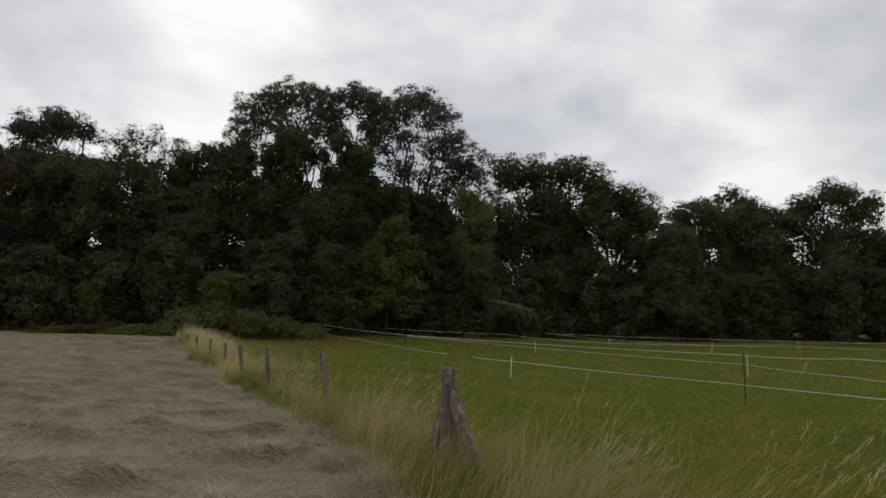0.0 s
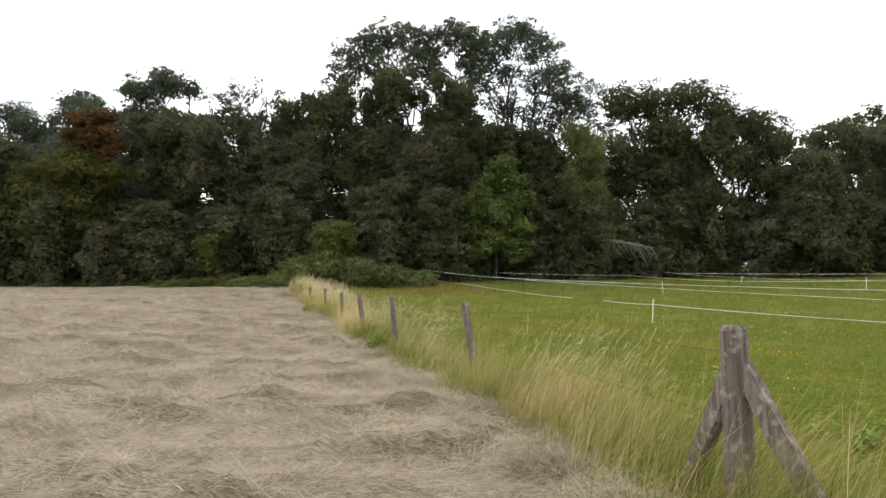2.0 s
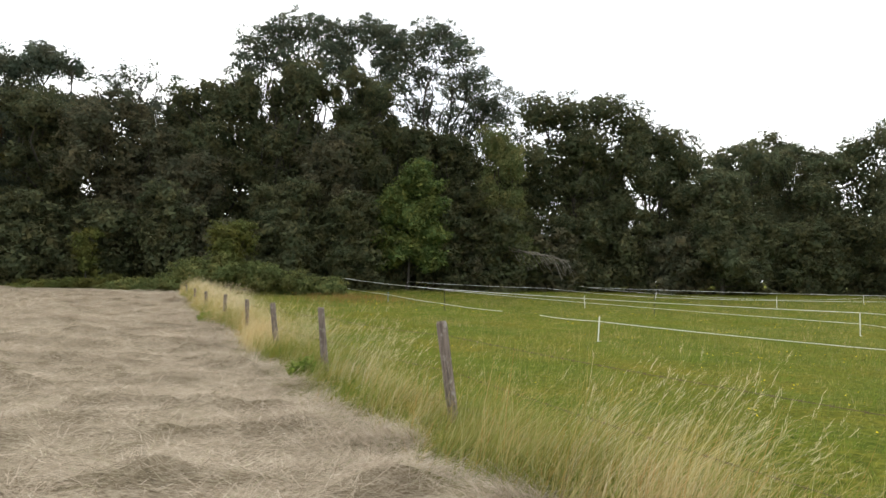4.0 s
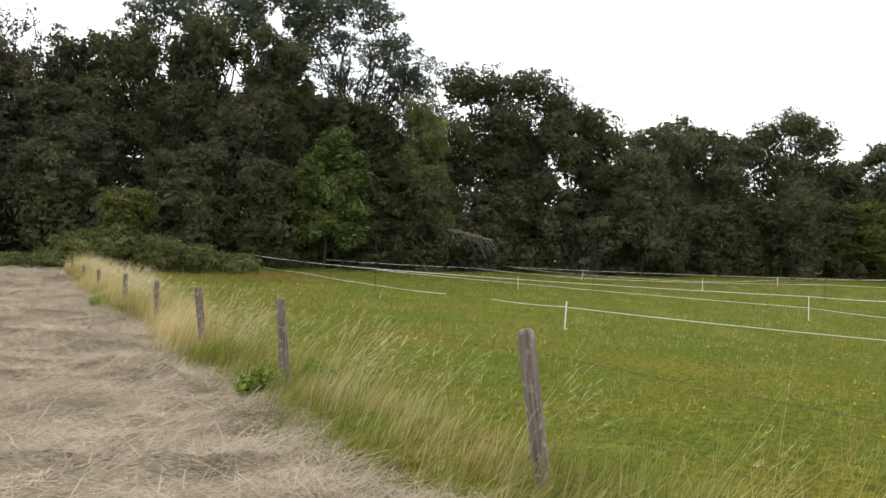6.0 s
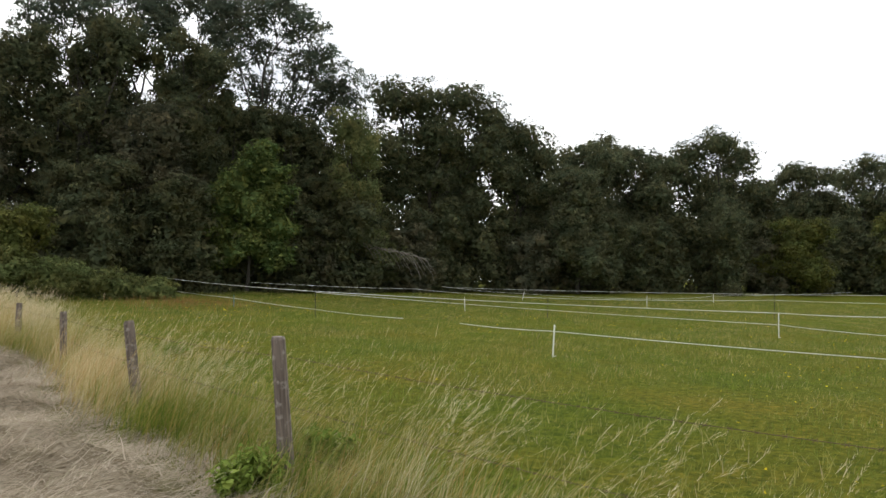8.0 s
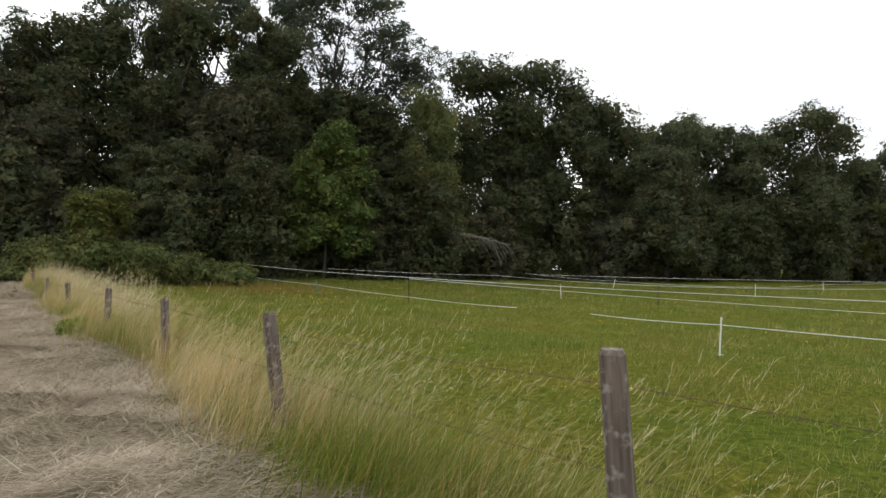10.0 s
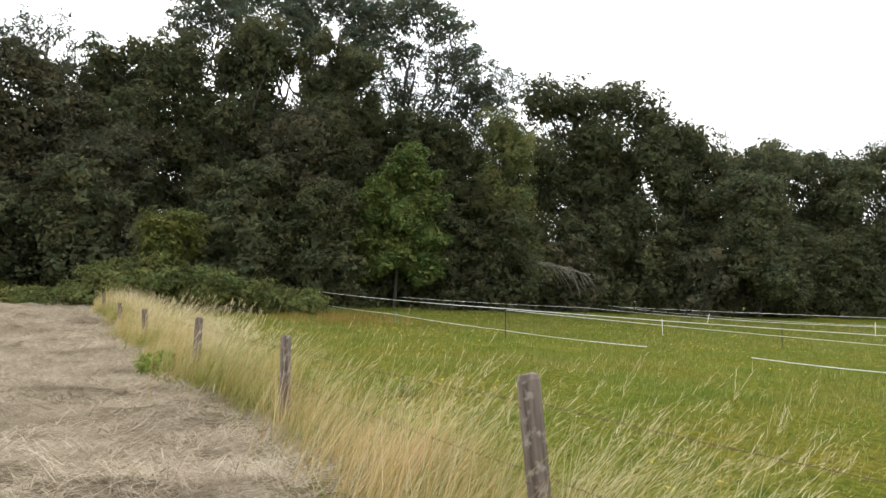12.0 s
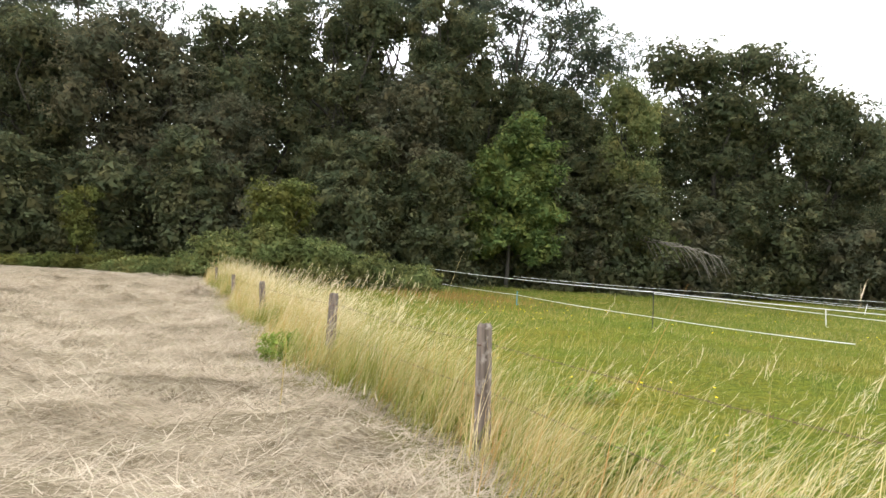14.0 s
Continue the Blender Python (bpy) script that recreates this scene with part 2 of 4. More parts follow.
def ridge(x, y):
    """Raked wisps of hay: crests about half a metre apart, 0 to 1."""
    u, v = x + 0.25 * lumps(x, y, 1.3, 15), y + 0.3 * lumps(x, y, 1.1, 16)
    crest = 1 - np.abs(lumps(u * 0.55, v, 0.62, 17))
    return np.clip(crest, 0, 1) ** 4 * np.clip(0.55 + 0.8 * lumps(x, y, 1.0, 18), 0, 1)


def surface(x, y):
    """The ground with its rows of hay and its tussocks."""
    s = side(x, y)
    hay = np.clip((hay_edge(np.asarray(y, float)) - s) / 0.5, 0, 1)
    swath = 0.06 * lumps(x * 0.8 + 0.3 * y, (y - 0.3 * x) * 1.8, 0.9, 11) + 0.2 * ridge(x, y) + 0.03 * lumps(x, y * 1.5, 0.35, 12)
    turf = 0.05 * lumps(x, y, 2.3, 13) + 0.02 * lumps(x, y, 0.6, 14)
    bank = 0.13 * np.exp(-(s / 0.7) ** 2)
    return lie(x, y) + hay * (0.02 + swath) + (1 - hay) * turf + bank


def mesh_from(name, verts, faces):
    """A mesh out of arrays: verts (n, 3) and faces (m, 3 or 4)."""
    me = bpy.data.meshes.new(name)
    k = faces.shape[1]
    me.vertices.add(len(verts))
    me.vertices.foreach_set("co", np.ascontiguousarray(verts, dtype=np.float32).ravel())
    me.loops.add(faces.size)
    me.loops.foreach_set("vertex_index", np.ascontiguousarray(faces, dtype=np.int32).ravel())
    me.polygons.add(len(faces))
    me.polygons.foreach_set("loop_start", np.arange(0, faces.size, k, dtype=np.int32))
    me.update(calc_edges=True)
    return me


def part(name, me, mat, parent=None, label=""):
    if isinstance(me, bmesh.types.BMesh):
        bm, me = me, bpy.data.meshes.new(name)
        bm.to_mesh(me)
        bm.free()
    me.materials.append(mat)
    ob = new(name, me)
    if parent:
        ob.parent = parent
    if label:
        ob["label"] = label
    return ob


def smooth(ob):
    ob.data.polygons.foreach_set("use_smooth", np.ones(len(ob.data.polygons), dtype=bool))
    return ob


# ground sheet: fine near the walk, coarse to the horizon
gx = np.concatenate([[-2500, -900, -400, -200, -120, -85], np.arange(-60, -24, 1.5), np.arange(-24, -13, 0.22), np.arange(-13, 1.2, 0.085), np.arange(1.2, 14, 0.3), np.arange(14, 60, 1.5), [75, 100, 150, 300, 800, 2500]])
gy = np.concatenate([[-2500, -900, -300, -100, -50, -30], np.arange(-20, 0, 1.5), np.arange(0, 24, 0.085), np.arange(24, 40, 0.25), np.arange(40, 80, 1.5), [90, 110, 150, 300, 800, 2500]])
mx, my = np.meshgrid(gx, gy)
mz = surface(mx, my)
nx, ny = len(gx), len(gy)
idx = np.arange(nx * ny).reshape(ny, nx)
quads = np.stack([idx[:-1, :-1], idx[:-1, 1:], idx[1:, 1:], idx[1:, :-1]], -1).reshape(-1, 4)


def ground_material():
    m, n, l, bsdf, out = material("field_ground")
    att = n.new("ShaderNodeAttribute")
    att.attribute_name = "mown"
    fine = noise_tex(n, l, 9.0, 8.0, 0.7)
    mid = noise_tex(n, l, 0.3, 5.0, 0.65)
    tc = n.new("ShaderNodeTexCoord")
    fibre = None
    for turn, across in ((18, 70), (-32, 62), (75, 66)):
        mp = n.new("ShaderNodeMapping")
        mp.inputs["Rotation"].default_value = (0, 0, radians(turn))
        mp.inputs["Scale"].default_value = (13, across, 0)
        wob = noise_tex(n, l, 1.7, 2.0)
        off = mixed(n, l, 0.08, tc.outputs["Object"], wob.outputs["Color"], "ADD")
        l.new(off, mp.inputs[0])
        t = n.new("ShaderNodeTexNoise")
        t.inputs["Scale"].default_value, t.inputs["Detail"].default_value, t.inputs["Roughness"].default_value = 1.0, 3.0, 0.6
        l.new(mp.outputs[0], t.inputs["Vector"])
        if fibre is None:
            fibre = t.outputs[0]
        else:
            mx_ = n.new("ShaderNodeMath")
            mx_.operation = "MAXIMUM"
            l.new(fibre, mx_.inputs[0])
            l.new(t.outputs[0], mx_.inputs[1])
            fibre = mx_.outputs[0]
    # low stops are darkened so gaps between strands look shaded
    straw = ramp(n, [(0.42, (0.13, 0.106, 0.073)), (0.54, (0.275, 0.238, 0.172)), (0.70, (0.425, 0.38, 0.29))])
    l.new(fibre, straw.inputs[0])
    # broad patches darken the base colour, standing in for shade beneath the wisps
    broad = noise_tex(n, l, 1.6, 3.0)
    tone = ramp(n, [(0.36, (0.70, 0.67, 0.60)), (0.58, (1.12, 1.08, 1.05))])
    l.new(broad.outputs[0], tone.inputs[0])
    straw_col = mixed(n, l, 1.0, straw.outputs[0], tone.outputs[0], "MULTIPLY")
    green = ramp(n, [(0.3, (0.035, 0.052, 0.004)), (0.5, (0.095, 0.118, 0.010)), (0.7, (0.205, 0.200, 0.024))])
    l.new(fine.outputs[0], green.inputs[0])
    warm = ramp(n, [(0.38, (0.85, 0.92, 0.9)), (0.65, (1.3, 1.0, 1.3))])
    l.new(mid.outputs[0], warm.inputs[0])
    turf = mixed(n, l, 1.0, green.outputs[0], warm.outputs[0], "MULTIPLY")
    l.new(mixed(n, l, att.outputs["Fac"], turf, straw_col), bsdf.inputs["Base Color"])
    bsdf.inputs["Roughness"].default_value, bsdf.inputs["Specular IOR Level"].default_value = 0.95, 0.05
    bump = n.new("ShaderNodeBump")
    bump.inputs["Strength"].default_value, bump.inputs["Distance"].default_value = 1.0, 0.035
    height = n.new("ShaderNodeMath")
    height.operation = "ADD"
    l.new(fine.outputs[0], height.inputs[0])
    l.new(fibre, height.inputs[1])
    l.new(height.outputs[0], bump.inputs["Height"])
    l.new(bump.outputs[0], bsdf.inputs["Normal"])
    return m


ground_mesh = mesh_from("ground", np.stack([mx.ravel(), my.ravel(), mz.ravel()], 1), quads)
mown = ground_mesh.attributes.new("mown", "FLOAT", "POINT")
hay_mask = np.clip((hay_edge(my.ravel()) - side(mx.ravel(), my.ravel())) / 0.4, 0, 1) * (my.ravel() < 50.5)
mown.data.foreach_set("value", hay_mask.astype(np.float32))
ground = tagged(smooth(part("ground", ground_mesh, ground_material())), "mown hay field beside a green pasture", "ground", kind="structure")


# ---- trees ----
def tube(points, radii, sides=6):
    """Verts and faces of a tapered, bent tube."""
    points, radii = np.asarray(points, float), np.asarray(radii, float)
    way = np.gradient(points, axis=0)
    way /= np.linalg.norm(way, axis=1)[:, None] + 1e-9
    a = np.cross(way, np.array([0.31, 0.95, 0.05]))
    a /= np.linalg.norm(a, axis=1)[:, None] + 1e-9
    b = np.cross(way, a)
    ang = np.linspace(0, 2 * np.pi, sides, endpoint=False)
    ring = points[:, None, :] + radii[:, None, None] * (np.cos(ang)[None, :, None] * a[:, None, :] + np.sin(ang)[None, :, None] * b[:, None, :])
    i = np.arange(len(points) - 1)[:, None] * sides
    j = np.arange(sides)[None, :]
    k = (j + 1) % sides
    f = np.stack([i + j, i + k, i + sides + k, i + sides + j], -1).reshape(-1, 4)
    return ring.reshape(-1, 3), f


def gathered(pieces):
    vs, fs, base = [], [], 0
    for v, f in pieces:
        vs.append(v)
        fs.append(f + base)
        base += len(v)
    return np.concatenate(vs), np.concatenate(fs)


def bough(r, p0, p1, r0, r1, n=6, wander=0.06):
    p0, p1 = np.asarray(p0, float), np.asarray(p1, float)
    t = np.linspace(0, 1, n)[:, None]
    length = np.linalg.norm(p1 - p0)
    wob = np.cumsum(r.normal(0, wander * length / n ** 0.5, (n, 3)), axis=0)
    wob -= wob[0] + (wob[-1] - wob[0]) * t
    return tube(p0 + (p1 - p0) * t + wob, r0 + (r1 - r0) * t[:, 0], 6 if r0 > 0.1 else 3)


def unit(v):
    return v / (np.linalg.norm(v, axis=1)[:, None] + 1e-9)


def leaves(r, lobes, count, size, puff=0.95, droop=0.0, core=0.36, per=9):
    """Leaf sprays on the branch ends that make up the lobes of a crown: lobe, branch end, spray, leaf. Larger leaves fill its heart."""
    lobes = np.asarray(lobes, float)
    area = (lobes[:, 3] * lobes[:, 4] + lobes[:, 4] * lobes[:, 5] + lobes[:, 3] * lobes[:, 5])
    share = area / area.sum()
    m = max(6, int(area.sum() * 3.3 / puff ** 2))
    which = r.choice(len(lobes), m, p=share)
    d = unit(r.normal(size=(m, 3)) + np.array([0, 0, 0.3]))
    rad = puff * (0.32 + 0.75 * r.random(m) ** 1.6)
    tuft = lobes[which, :3] + d * lobes[which, 3:6] * (0.42 + 0.6 * r.random(m) ** 0.7)[:, None]
    # branch ends
    many = max(4, count // per)
    pick = r.choice(m, many, p=rad ** 2 / (rad ** 2).sum())
    e = unit(r.normal(size=(many, 3)) + np.array([0, 0, 0.45]) + 0.65 * d[pick])
    spray = tuft[pick] + e * rad[pick][:, None] * np.array([1.15, 1.15, 0.7]) * (r.uniform(0.2, 1.0, many) ** 0.5)[:, None]
    wide = r.uniform(0.5, 1.25, many) * size * 1.05
    own = np.repeat(np.arange(many), per)
    n = len(own)
    at = spray[own] + r.normal(size=(n, 3)) * wide[own][:, None] * np.array([1.0, 1.0, 0.55])
    at[:, 2] -= droop * np.abs(r.normal(size=n))
    big = size * r.uniform(0.55, 1.3, n)
    out = e[own] * 0.5 + np.array([0, 0, 0.65 if droop == 0 else 0.1])
    if core > 0:
        k = int(count * core)
        pick = r.choice(len(lobes), k, p=share)
        e2 = unit(r.normal(size=(k, 3)))
        at = np.concatenate([at, lobes[pick, :3] + e2 * lobes[pick, 3:6] * (r.uniform(0.0, 0.66, k) ** 0.5)[:, None]])
        big = np.concatenate([big, 2.1 * size * r.uniform(0.6, 1.3, k)])
        out = np.concatenate([out, e2])
    n = len(at)
    at[:, 2] = np.maximum(at[:, 2], 0.05 + 0.2 * r.random(n))
    out = unit(out + r.normal(size=(n, 3)) * 0.42)
    side_ = unit(np.cross(out, r.normal(size=(n, 3))))
    fore = np.cross(out, side_)
    k = big[:, None]
    v = np.stack([at - fore * k * 0.55 - side_ * k * 0.36, at - fore * k * 0.4 + side_ * k * 0.38, at + fore * k * 0.66 + side_ * k * r.uniform(-0.2, 0.2, n)[:, None]], 1).reshape(-1, 3)
    return v, np.arange(len(v)).reshape(-1, 3)


def tree(name, label, category, x, y, lobes, count, leaf, size=0.26, trunk=0.3, fork=0.45, seed=1, twigs=5, bark=None, group="", **how):
    """lobes: (dx, dy, z above the ground, rx, ry, rz) of the crown's masses, from the foot of the trunk."""
    r = np.random.default_rng(seed)
    thing = new(name)
    thing.location = (x, y, float(lie(x, y)) - 0.05)
    tagged(thing, label, category, group)
    lobes = np.asarray(lobes, float)
    top = lobes[:, 2].max()
    mid = np.array([lobes[:, 0].mean() * 0.6, lobes[:, 1].mean() * 0.6, top * fork])
    bark = bark or BARK
    p = part("trunk", mesh_from("trunk", *bough(r, (0, 0, -0.2), mid, trunk, trunk * 0.7, 8, 0.03)), bark, thing)
    smooth(p)
    for lb in lobes:
        c = lb[:3]
        start = mid * (0.72 + 0.28 * r.random()) if c[2] > mid[2] else mid * np.clip(c[2] / top, 0.15, 0.9)
        pieces = [bough(r, start, c, trunk * 0.34, trunk * 0.12, 8, 0.17)]
        for _ in range(twigs):
            d = r.normal(size=3)
            d[2] = abs(d[2]) * 0.9
            d /= np.linalg.norm(d)
            pieces.append(bough(r, c + (start - c) * r.uniform(0, 0.5), c + d * lb[3:6] * 0.95, trunk * 0.12, trunk * 0.025, 4, 0.18))
        smooth(part("limb", mesh_from("limb", *gathered(pieces)), bark, thing))
    part("crown", mesh_from("crown", *leaves(r, lobes, int(count * 2.2), size * 0.64, **how)), leaf, thing)
    return thing


def mound_lobes(seed, width, depth, z0, z1, n, fat=0.36):
    """Lobes that fill a broad uneven dome of that width and depth from height z0 to z1."""
    r = np.random.default_rng(seed)
    h_all, out = z1 - z0, []
    for i in range(n + 4):
        h = (i + r.uniform(0.1, 0.9)) / (n + 4) * 0.86 + 0.03
        reach = 0.76 * math.sqrt(max(0.12, 1 - (abs(h - 0.36) / 0.64) ** 2.2))
        a = i * 2.4 + r.uniform(-0.7, 0.7)
        k = r.uniform(0.55, 1.1)
        rr = r.uniform(0.45, 1.05)
        out.append((width / 2 * reach * rr * math.cos(a), depth / 2 * reach * rr * math.sin(a), z0 + h_all * h,
                    width * fat * 0.56 * k, depth * fat * 0.56 * k, min(h_all * 0.17, 1.9) * k))
    out.append((0, 0, z0 + h_all * 0.3, width * 0.32, depth * 0.30, h_all * 0.3))
    out.append((0, 0, z0 + h_all * 0.60, width * 0.27, depth * 0.28, h_all * 0.26))
    lead = r.uniform(-0.12, 0.12)
    for q in (-0.30, -0.14, 0.02, 0.17, 0.31):
        q = q + r.uniform(-0.05, 0.05)
        k = r.uniform(0.6, 1.05)
        high = z1 - h_all * (0.085 * k + 1.3 * (q - lead) ** 2 + r.uniform(0, 0.04))
        out.append((q * width, r.uniform(-0.12, 0.12) * depth, high, width * 0.15 * k, depth * 0.18 * k, h_all * 0.095 * k))
    return out


def z_over(x, y, z):
    return z - float(lie(x, y))


def wood_tree(label, x, y, width, top, count, leaf, seed, low=2.0, depth=None, n=8, name="tree", category="tree", **how):
    t = z_over(x, y, top)
    return tree(name, label, category, x, y, mound_lobes(seed, width, depth or min(width, 9.0), low, t, n), count, leaf, seed=seed, trunk=0.02 * t, **how)


# tall ash trees with sky showing through their heads
tree("ash_tree", "tall ash tree with an airy domed grey-green crown", "tree", -16.5, 68.0,
     [(-2.4, 0, 22.2, 2.4, 2.2, 1.8), (0.2, 0.5, 23.9, 2.4, 2.2, 1.7), (2.8, 0, 23.4, 2.2, 2.2, 1.7), (-3.6, -1, 19.6, 1.9, 2.0, 1.6), (3.4, -1, 20.6, 1.8, 2.0, 1.7),
      (0.6, -1.4, 20.4, 1.7, 1.8, 1.5), (-4.2, 0, 17.2, 1.9, 2, 1.5), (0.3, 0, 17.6, 2.2, 2, 1.6)], 17000, LEAF_ASH, 0.25, 0.36, 0.5, 21, 12, group="tall ash trees", core=0.05, puff=0.8)
tree("ash_tree", "tall ash tree with an airy domed grey-green crown", "tree", -9.6, 69.5,
     [(-2.0, 0, 22.8, 2.1, 2.2, 1.7), (0.6, 0.5, 24.2, 2.2, 2.2, 1.6), (2.6, 0, 22.8, 1.9, 2.2, 1.8), (-1.6, -1, 19.8, 1.5, 2.0, 1.4), (2.2, -1, 19.9, 1.5, 2.0, 1.5),
      (0.2, 0, 17.2, 2.2, 2, 1.6)], 15000, LEAF_ASH, 0.25, 0.32, 0.5, 22, 12, group="tall ash trees", core=0.05, puff=0.8)
tree("ash_tree", "tall ash tree with bare forking limbs under a domed crown", "tree", -2.6, 68.0,
     [(-2.6, 0, 21.6, 2.2, 2.2, 2.0), (-0.2, 0.5, 23.4, 2.4, 2.2, 1.7), (2.2, 0, 21.6, 2.3, 2.2, 1.8), (3.7, 0, 18.6, 1.8, 2.0, 1.8), (-3.2, -1, 18.2, 1.4, 2.0, 1.6),
      (4.6, 0, 16.0, 1.5, 2, 1.3), (1.6, 0.5, 18.4, 1.7, 2, 1.3), (-1.0, 0, 19.2, 1.3, 1.5, 1.2), (-1.6, 0, 16.2, 1.5, 1.6, 1.3), (1.2, 0, 15.6, 1.8, 1.6, 1.3), (3.0, 0, 14.2, 1.6, 1.6, 1.3)], 17000, LEAF_ASH, 0.25, 0.36, 0.55, 23, 13, group="tall ash trees", core=0.05, puff=0.8)
tree("ash_tree", "slender ash tree with thin twiggy foliage", "tree", 2.6, 66.0,
     [(-1.0, 0, 15.5, 1.6, 1.6, 1.6), (1.2, 0.5, 16.8, 1.7, 1.6, 1.5), (2.4, 0, 14.0, 1.5, 1.6, 1.6), (-0.4, 0, 12.2, 1.6, 1.6, 1.6), (1.4, 0, 10.6, 1.6, 1.6, 1.6)],
     5500, LEAF_ASH, 0.24, 0.26, 0.5, 24, 12, core=0.0)
# ivy-clad trees in front of them
IVY = "dark ivy-clad tree in the edge of the wood"
wood_tree(IVY, -20.5, 62.0, 9.0, 19.2, 15000, LEAF_DARK, 31)
wood_tree(IVY, -14.0, 61.0, 7.5, 20.2, 14000, LEAF_DARK, 32)
wood_tree(IVY, -8.4, 60.5, 7.0, 19.4, 15000, LEAF_DARK, 33)
wood_tree(IVY, -10.5, 58.0, 6.5, 13.5, 11000, LEAF_BROWN, 34)
wood_tree("dark bushy tree with dense low foliage", -13.8, 55.5, 6.5, 9.5, 10000, LEAF_DARK, 35, 0.6)
wood_tree("dark bushy tree with dense low foliage", -9.2, 55.8, 5.5, 8.0, 9000, LEAF_DARK, 36, 0.4)
wood_tree(IVY, -2.0, 63.5, 6.5, 14.6, 10000, LEAF_DARK, 37)
wood_tree("dark bushy tree with dense low foliage", 0.6, 60.8, 5.0, 9.5, 8000, LEAF_DARK, 38, 0.4)
wood_tree(IVY, 4.4, 65.0, 5.0, 12.0, 7000, LEAF_DARK, 28)
wood_tree(IVY, -0.6, 62.6, 5.5, 13.2, 9000, LEAF_DARK, 29)
wood_tree(IVY, -4.6, 62.0, 5.0, 14.8, 9000, LEAF_DARK, 30)
wood_tree(IVY, -24.6, 63.5, 6.5, 18.2, 10000, LEAF_DARK, 39)
wood_tree(IVY, -46.0, 62.5, 9.0, 17.5, 10000, LEAF_ASH, 40)
# broad oaks to the east
OAK = "broad dark green oak tree with a lobed crown"
tree("oak_tree", OAK, "tree", 9.4, 64.0,
     [(-3.2, 0, 15.2, 2.0, 2.2, 2.2), (-0.6, 0.5, 15.2, 2.4, 2.4, 2.0), (2.4, 0, 15.4, 2.4, 2.4, 1.9), (4.8, 0, 14.2, 2.0, 2.2, 2.0), (0.4, 0.8, 12.4, 4.0, 2.4, 2.6), (0.4, 0.8, 6.4, 4.2, 2.2, 2.6), (0.6, 1.0, 9.2, 4.6, 2.2, 2.2), (0.0, 0.4, 10.2, 2.6, 2.0, 1.9), (-2.4, 0, 9.2, 2.0, 2.0, 1.6), (-3.4, -1, 11.0, 2.0, 2.2, 2.0),
      (0.6, -1.0, 12.0, 2.6, 2.2, 1.9), (4.4, -1, 11.0, 2.2, 2.2, 1.9), (0.0, -0.5, 8.8, 1.7, 2.0, 1.3), (3.6, 0, 7.6, 2.0, 2.0, 1.5), (-3.0, 0, 7.6, 1.5, 1.8, 1.4), (-4.2, -1, 5.2, 1.7, 1.8, 1.5), (-1.6, -1.4, 5.4, 1.6, 1.8, 1.5), (1.4, -1.4, 5.6, 1.7, 1.8, 1.5), (3.0, 1.0, 9.6, 1.9, 1.5, 1.4), (1.6, 1.2, 8.0, 1.7, 1.4, 1.2)],
     21000, LEAF_OAK, 0.26, 0.42, 0.45, 41, 8, group="oaks at the paddock's end")
tree("oak_tree", OAK, "tree", 16.8, 64.3,
     [(-4.5, 0.3, 10.2, 2.2, 2.0, 2.4), (-4.4, 0.2, 6.2, 2.3, 2.0, 2.6), (-4.2, 0.0, 3.2, 2.3, 2.0, 2.0), (0.2, 0.6, 9.4, 2.8, 2.2, 3.0), (0.2, 0.6, 4.6, 2.8, 2.2, 2.6), (-1.6, 0, 12.8, 2.2, 2.2, 1.9), (0.8, 0.5, 12.9, 2.1, 2.2, 1.8), (2.4, 0, 11.2, 2.0, 2.2, 1.9), (-1.4, -1, 9.6, 2.0, 2.2, 1.8), (1.8, -1, 8.0, 2.2, 2.2, 1.8), (-0.6, 0, 5.6, 2.2, 2, 1.6)],
     16000, LEAF_OAK, 0.26, 0.36, 0.45, 42, 7, group="oaks at the paddock's end")
wood_tree("leafy tree with a pale green rounded crown", 20.5, 60.5, 6.5, 10.5, 11000, LEAF_OAK, 43, 0.8)
wood_tree(OAK, 25.5, 69.0, 9.0, 14.6, 12000, LEAF_OAK, 44, group="oaks at the paddock's end")
wood_tree(OAK, 34.6, 82.0, 9.0, 18.6, 8000, LEAF_DARK, 45, 4.0)
wood_tree(OAK, 31.5, 68.5, 9.0, 14.6, 12000, LEAF_OAK, 46, group="oaks at the paddock's end")
wood_tree("large round-headed oak tree with dense grey-green leaves", 39.5, 69.6, 15.0, 16.4, 22000, LEAF_OAK, 47, 1.5, 11.0, 12)
wood_tree(OAK, 54.5, 74.0, 11.5, 15.0, 13000, LEAF_OAK, 48)
wood_tree(OAK, 67.5, 77.0, 12.0, 17.0, 12000, LEAF_OAK, 49)
wood_tree(OAK, 79.0, 78.0, 12.0, 16.0, 8000, LEAF_OAK, 50)
wood_tree("young olive-green tree at the wood's edge", 43.6, 62.7, 8.5, 7.0, 9000, LEAF_BUSH, 51, 0.6, 6.0)
wood_tree("young olive-green tree at the wood's edge", 56.0, 62.7, 8.5, 8.0, 8000, LEAF_BUSH, 52, 0.6, 6.0)
